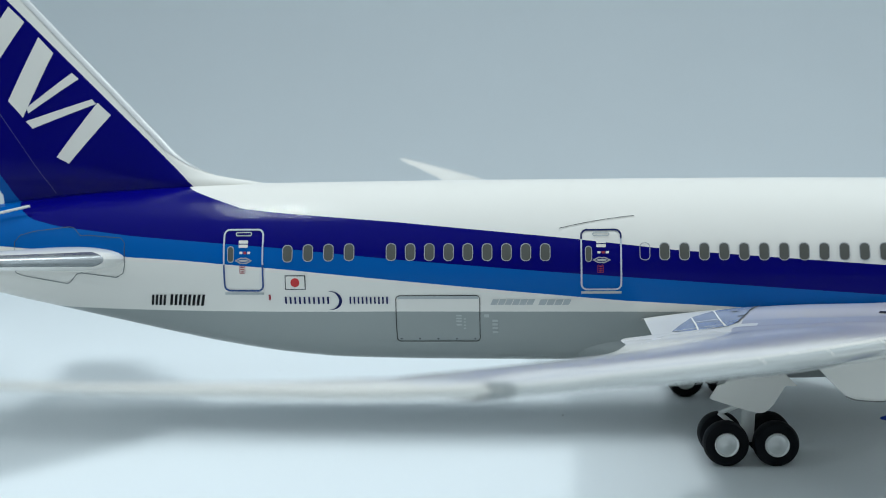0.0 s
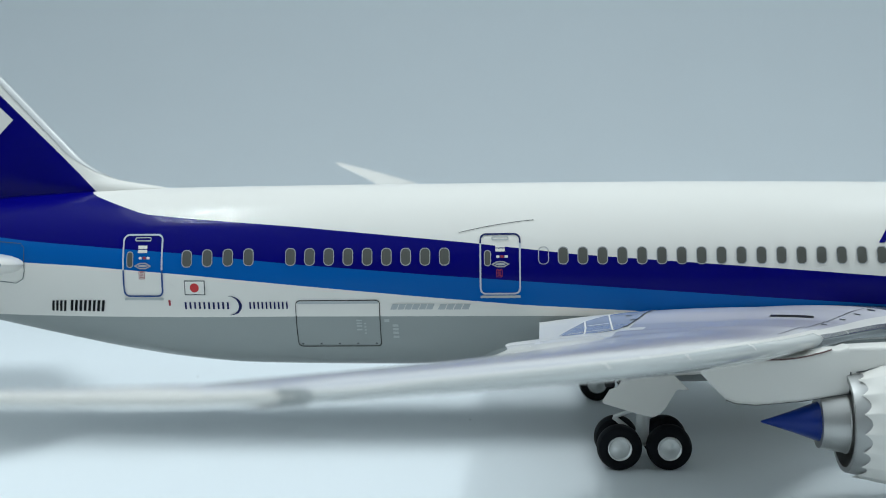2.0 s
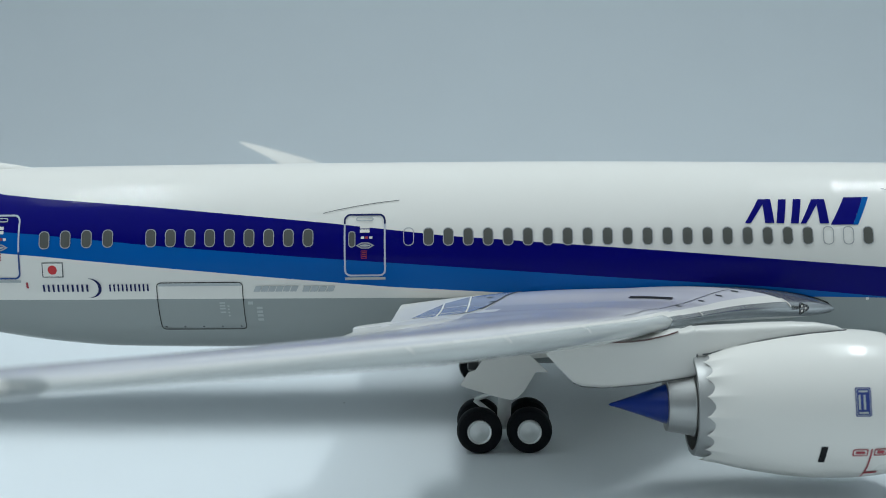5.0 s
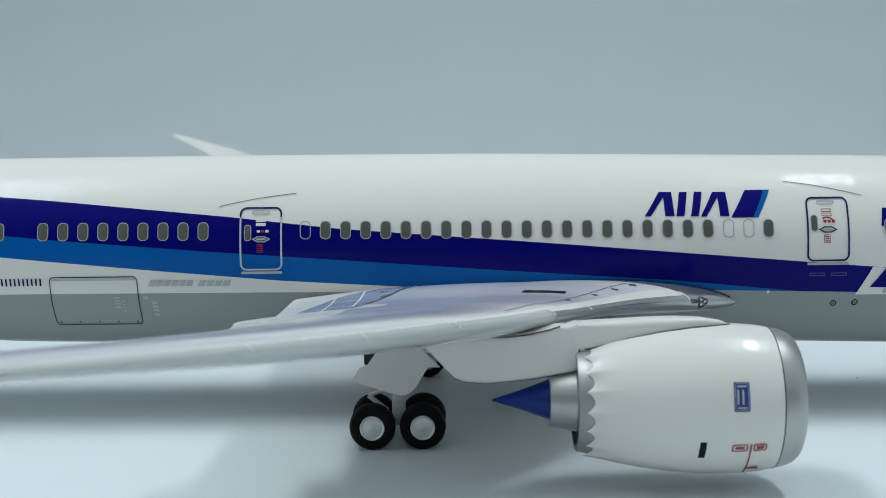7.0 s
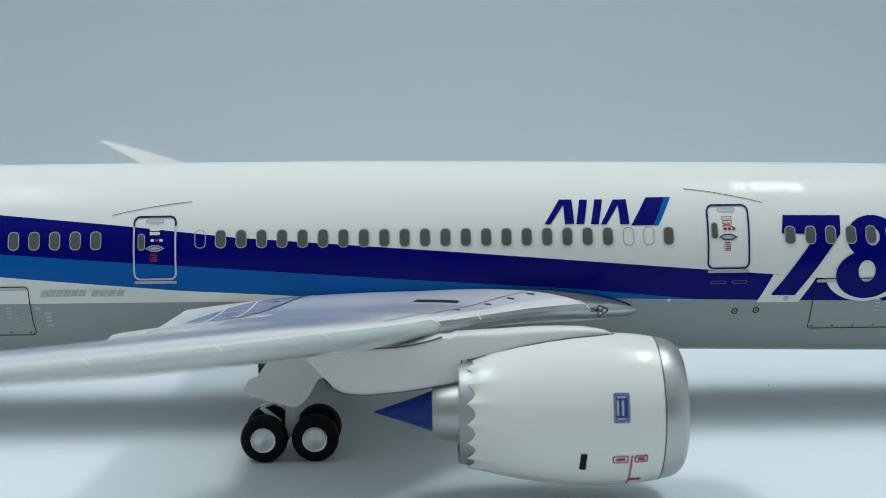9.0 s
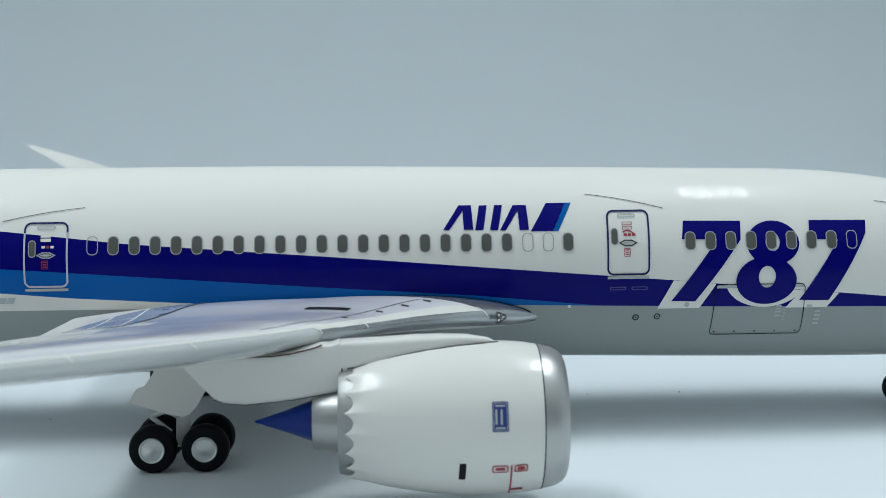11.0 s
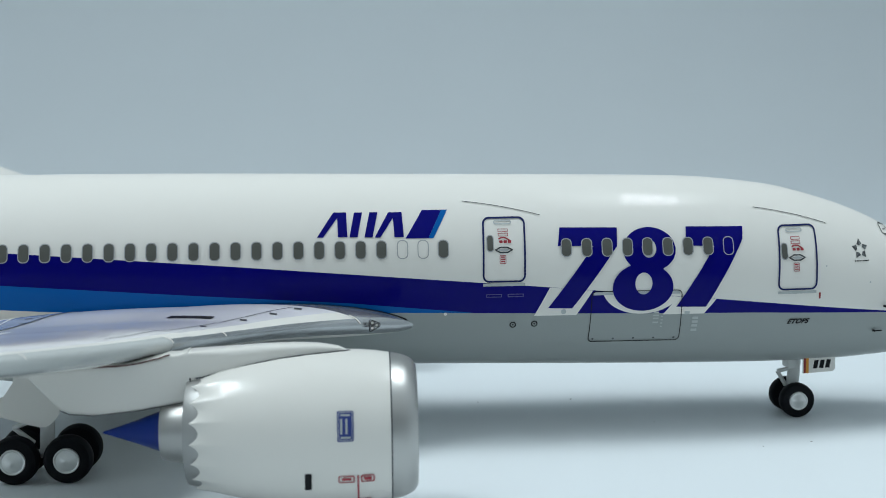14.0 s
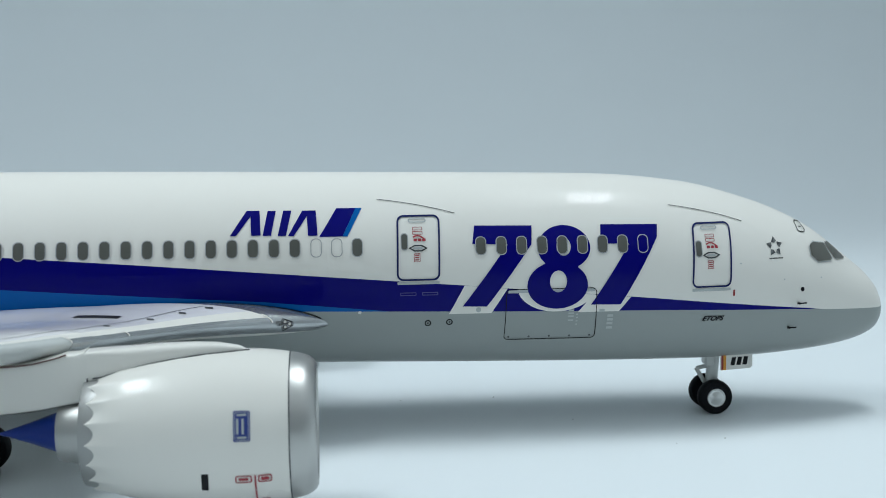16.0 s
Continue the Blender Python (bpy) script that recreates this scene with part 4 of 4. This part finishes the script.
probe(24.70, 3.05)

# tail: seam round the tailplane root, thin white strip, shapes on the fin
seam = [(-23.62, 5.62), (-23.64, 5.36), (-23.4, 5.27), (-21.78, 5.02), (-21.68, 5.05), (-21.36, 5.36), (-21.2, 5.40), (-19.95, 5.26), (-19.7, 5.40), (-19.62, 5.65), (-19.62, 6.40), (-19.75, 6.55), (-20.9, 6.63), (-21.2, 6.62), (-21.45, 6.86), (-21.62, 6.90), (-22.9, 6.75), (-23.4, 6.62), (-23.6, 6.4)]
line_on_hull("tailplane_seam", seam, 0.024, seam_print, "dark seam around the tailplane root", True)


def on_fin(bm, lift):
    for v in bm.verts:
        v.co.y = -fin_side(v.co.x, v.co.z) - lift
    return bm


for loop in (
    [(-22.99, 13.26), (-22.49, 12.72), (-23.63, 10.56), (-24.14, 11.13)],
    [(-21.87, 12.04), (-21.64, 11.83), (-23.43, 10.70), (-23.50, 10.88)],
    [(-21.20, 11.14), (-21.06, 10.98), (-23.30, 10.18), (-23.54, 10.43)],
    [(-21.01, 11.02), (-20.56, 10.59), (-22.06, 8.97), (-22.49, 9.20)],
    [(-24.0, 14.31), (-23.46, 13.78), (-24.73, 12.07), (-25.19, 12.65)],
    [(-24.45, 14.1), (-25.33, 12.85), (-26.6, 13.3), (-26.4, 13.6)],
):
    part("fin_shape", on_fin(cut_fill([loop]), 0.02), white_print, fin, "white leaning shape")
part("rudder_seam", on_fin(cut_fill(stroke([(-27.0, 14.9), (-24.6, 10.9), (-22.62, 7.95)], 0.03)), 0.02), rudder_line, fin, "thin rudder seam")
strip = merge(rod((-24.6, -1.15, 7.28), (-23.17, -1.18, 7.58), 0.05, 10))
part("tail_strip", strip, white_paint, fuselage, "thin white strip")

# engine print
def on_cowl(bm, lift):
    radius = smooth([4.95, 5.25, 5.6, 6.2, 6.9, 7.6, 8.3, 8.8, 9.2, 9.54], [1.39, 1.47, 1.56, 1.69, 1.80, 1.865, 1.88, 1.865, 1.83, 1.775])
    for v in bm.verts:
        a = v.co.z / 1.88
        r = radius(v.co.x) + lift
        v.co = Vector((v.co.x, ENGINE[1] - r * math.cos(a), ENGINE[2] + r * math.sin(a)))
    return bm


for name, loops, mat, lift, label in (
    ("badge", [rounded(8.22, 0.10, 8.60, 0.80, 0.04)], badge_blue, 0.012, "blue upright badge"),
    ("badge_line", [rounded(8.245, 0.125, 8.575, 0.775, 0.04), rounded(8.26, 0.14, 8.56, 0.76, 0.03)], silver_print, 0.017, ""),
    ("badge_bar", [[(8.29, 0.27), (8.34, 0.27), (8.34, 0.62), (8.29, 0.62)]], soft_print, 0.017, ""),
    ("badge_bar", [[(8.41, 0.27), (8.46, 0.27), (8.46, 0.62), (8.41, 0.62)]], soft_print, 0.017, ""),
    ("badge_bar", [[(8.30, 0.17), (8.52, 0.17), (8.52, 0.215), (8.30, 0.215)]], soft_print, 0.017, ""),
    ("badge_bar", [[(8.30, 0.68), (8.52, 0.68), (8.52, 0.725), (8.30, 0.725)]], soft_print, 0.017, ""),
    ("vent_mark", [[(7.44, -1.2), (7.60, -1.2), (7.62, -0.68), (7.46, -0.68)]], black_print, 0.012, "black vent slot"),
    ("notice_box", [rounded(8.22, -0.97, 8.60, -0.75, 0.05), rounded(8.25, -0.94, 8.57, -0.78, 0.03)], red_print, 0.012, "red outlined notice"),
    ("notice_box", [rounded(8.74, -0.97, 9.06, -0.75, 0.05), rounded(8.77, -0.94, 9.03, -0.78, 0.03)], red_print, 0.012, "red outlined notice"),
    ("notice_bar", [rounded(8.30, -0.90, 8.52, -0.82, 0.02)], red_print, 0.012, ""),
    ("notice_bar", [rounded(8.81, -0.91, 8.99, -0.81, 0.02)], red_print, 0.012, ""),
    ("notice_bar", [rounded(8.70, -1.78, 8.98, -1.66, 0.02)], red_print, 0.012, ""),
    ("warning_line", [[(8.655, -2.1), (8.695, -2.1), (8.695, -0.75), (8.655, -0.75)]], red_print, 0.012, "thin red line"),
):
    part(name, on_cowl(cut_fill(loops), lift), mat, near_engine, label)

# nose gear plate: colour bands and plain bars
for name, x0, x1, z0, z1, mat in (("band", 22.92, 22.99, 1.5, 2.04, red_dark), ("band", 22.99, 23.08, 1.5, 2.05, amber_print)):
    part(name, box(x0, x1, -0.848, -0.842, z0, z1), mat, nose_gear)
for k in range(3):
    x = 23.22 + 0.2 * k
    part("plate_bar", slab([(x, 1.65 + 0.01 * k), (x + 0.14, 1.65 + 0.01 * k), (x + 0.19, 1.92 + 0.01 * k), (x + 0.05, 1.92 + 0.01 * k)], -0.848, -0.842), black_print, nose_gear)

# ---- print and slats on the near and far wing ----
def wing_stroke(name, points, width, mat, lift=0.012, label=""):
    """A thin line on the near wing through points of (span, part of the chord)."""
    bm = bmesh.new()
    fine = []
    for (s0, u0), (s1, u1) in zip(points, points[1:]):
        fine += [(s0 + (s1 - s0) * k / 10, u0 + (u1 - u0) * k / 10) for k in range(10)]
    fine.append(points[-1])
    rows = []
    at = [Vector(wing_point(s, u)) for s, u in fine]
    for i, (s, u) in enumerate(fine):
        e = min(0.004, u * 0.5)
        normal = (Vector(wing_point(s + 0.05, u)) - Vector(wing_point(s - 0.05, u))).cross(Vector(wing_point(s, u + e)) - Vector(wing_point(s, u - e))).normalized()
        if normal.z < -0.2:
            normal = -normal
        d = (at[min(i + 1, len(at) - 1)] - at[max(i - 1, 0)]).normalized()
        n = d.cross(normal).normalized() * width / 2
        rows.append((bm.verts.new(at[i] + normal * lift - n), bm.verts.new(at[i] + normal * lift + n)))
    for a, b in zip(rows, rows[1:]):
        bm.faces.new((a[0], a[1], b[1], b[0]))
    part(name, bm, mat, near_wing, label)


wing_stroke("panel_line", [(3.7, 0.14), (5.0, 0.119), (8.48, 0.097), (10.2, 0.08)], 0.025, line_print)


def root_span(u):
    """The span at which the wing's top meets the hull."""
    s = 2.8
    for _ in range(30):
        x, y, z = wing_point(s, u)
        s += 0.5 * (skin(x, z) - s)
    return s


wing_stroke("root_seam", [(root_span(u) + 0.015, u) for u in (0.006, 0.015, 0.03, 0.06, 0.1, 0.2, 0.3, 0.4, 0.5, 0.6, 0.7, 0.78)], 0.04, black_print, 0.015, "dark seam at the wing root")


def plan(x, y):
    """Span and part of the chord of a place in plan on the near wing."""
    return -y, (AT[0](-y) - x) / AT[1](-y)


wing_stroke("panel_line", [plan(*p) for p in ((0.62, -3.2), (0.3, -4.1), (-0.03, -5.0), (-0.62, -6.75))], 0.04, line_print, 0.022)
wing_stroke("panel_line", [(9.8, 0.62), (16.0, 0.62), (24.0, 0.62)], 0.03, line_print)
wing_stroke("fuel_vent", [(5.60, 0.31), (5.63, 0.30), (5.68, 0.24), (5.74, 0.185), (5.76, 0.175)], 0.34, black_print, 0.016, "dark slot in the wing top")
for s, u in ((3.8, 0.113), (4.64, 0.097), (5.72, 0.09), (7.16, 0.09)):
    wing_stroke("vent_dash", [(s, u - 0.008), (s + 0.02, u + 0.010)], 0.13, line_print, 0.016)
for x, y in ((0.50, -3.62), (-0.38, -4.8), (-0.33, -5.55), (-0.66, -6.85)):
    wing_stroke("vent_dash", [plan(x - 0.09, y - 0.05), plan(x + 0.09, y + 0.05)], 0.1, line_print, 0.024)
for s in (3.44, 7.4, 9.0, 12.8, 15.6, 18.2):
    wing_stroke("slat_seam", [(s, 0.0005), (s, 0.003), (s - 0.01, 0.012), (s - 0.02, 0.032)], 0.05, white_print, 0.012)
# flap behind the rear line: hull's reflection painted pale blue, with white ribs
def on_plan(outline, lift):
    bm = cut_fill([outline])
    for v in bm.verts:
        v.co = Vector(wing_point(*plan(v.co.x, v.co.z), -1, lift))
    return bm


part("flap_panel", on_plan([(0.62, -3.2), (-0.1, -3.55), (-0.9, -4.3), (-1.7, -5.2), (-2.15, -6.4), (-2.55, -7.7), (-2.2, -8.0), (-1.6, -8.0), (-1.0, -7.6), (-0.62, -6.75), (-0.03, -5.0), (0.3, -4.1)], 0.012), flap_reflection, near_wing, "flap panel, the hull's blue reflection put into its colour")
for line in ([(-1.70, -5.2), (-1.76, -6.6), (-1.88, -8.05)], [(-1.72, -6.2), (-0.95, -5.9)], [(-2.5, -7.75), (-1.7, -7.4), (-1.04, -7.2)], [(-0.92, -4.3), (-1.0, -6.0), (-1.08, -7.5)], [(-2.2, -8.1), (-1.6, -7.9), (-1.05, -7.5)]):
    wing_stroke("flap_line", [plan(*p) for p in line], 0.05, white_print, 0.02)
# round lamp cluster at the wing root
def on_nose(bm):
    for v in bm.verts:
        v.co.y -= 0.50 * (9.15 - v.co.x)
    return bm


for dx, dz in ((-0.065, -0.075), (-0.065, 0.075), (0.065, 0.0)):
    part("root_lamp", on_nose(turned([(0.01, 0.066), (-0.02, 0.066), (-0.02, 0.046), (0.01, 0.046)], (9.15 + dx, -3.36, 3.80 + dz), 24, "y")), black_print, near_wing)
    part("root_lamp_glass", on_nose(turned([(-0.005, 0.046), (-0.012, 0.0)], (9.15 + dx, -3.36, 3.80 + dz), 20, "y")), white_print, near_wing)
corners = [(-0.155, -0.15), (-0.12, -0.175), (0.15, -0.05), (0.165, 0.0), (0.15, 0.05), (-0.12, 0.175), (-0.155, 0.15)]
part("lamp_frame", on_nose(merge(*[rod((9.15 + p[0], -3.375, 3.80 + p[1]), (9.15 + q[0], -3.375, 3.80 + q[1]), 0.012, 8) for p, q in zip(corners, corners[1:] + corners[:1])])), black_print, near_wing, "black three-cornered frame round the lamps")

# short grey patch wrapped round the wing's leading edge
for side, wing_ob in ((-1, near_wing), (1, far_wing)):
    bm = bmesh.new()
    grid = []
    for i in range(5):
        s = 24.35 + 0.42 * i / 4
        over = [wing_point(s, 0.05 * (1 - j / 4) ** 2, side, 0.03) for j in range(4)]
        grid.append([bm.verts.new(p) for p in over + [wing_point(s, 0.24 * (j / 5) ** 2, side, 0.035, True) for j in range(6)]])
    for a, b in zip(grid, grid[1:]):
        for j in range(9):
            bm.faces.new((a[j], a[j + 1], b[j + 1], b[j]))
    part("edge_patch", bm, patch_grey, wing_ob, "grey patch round the leading edge")
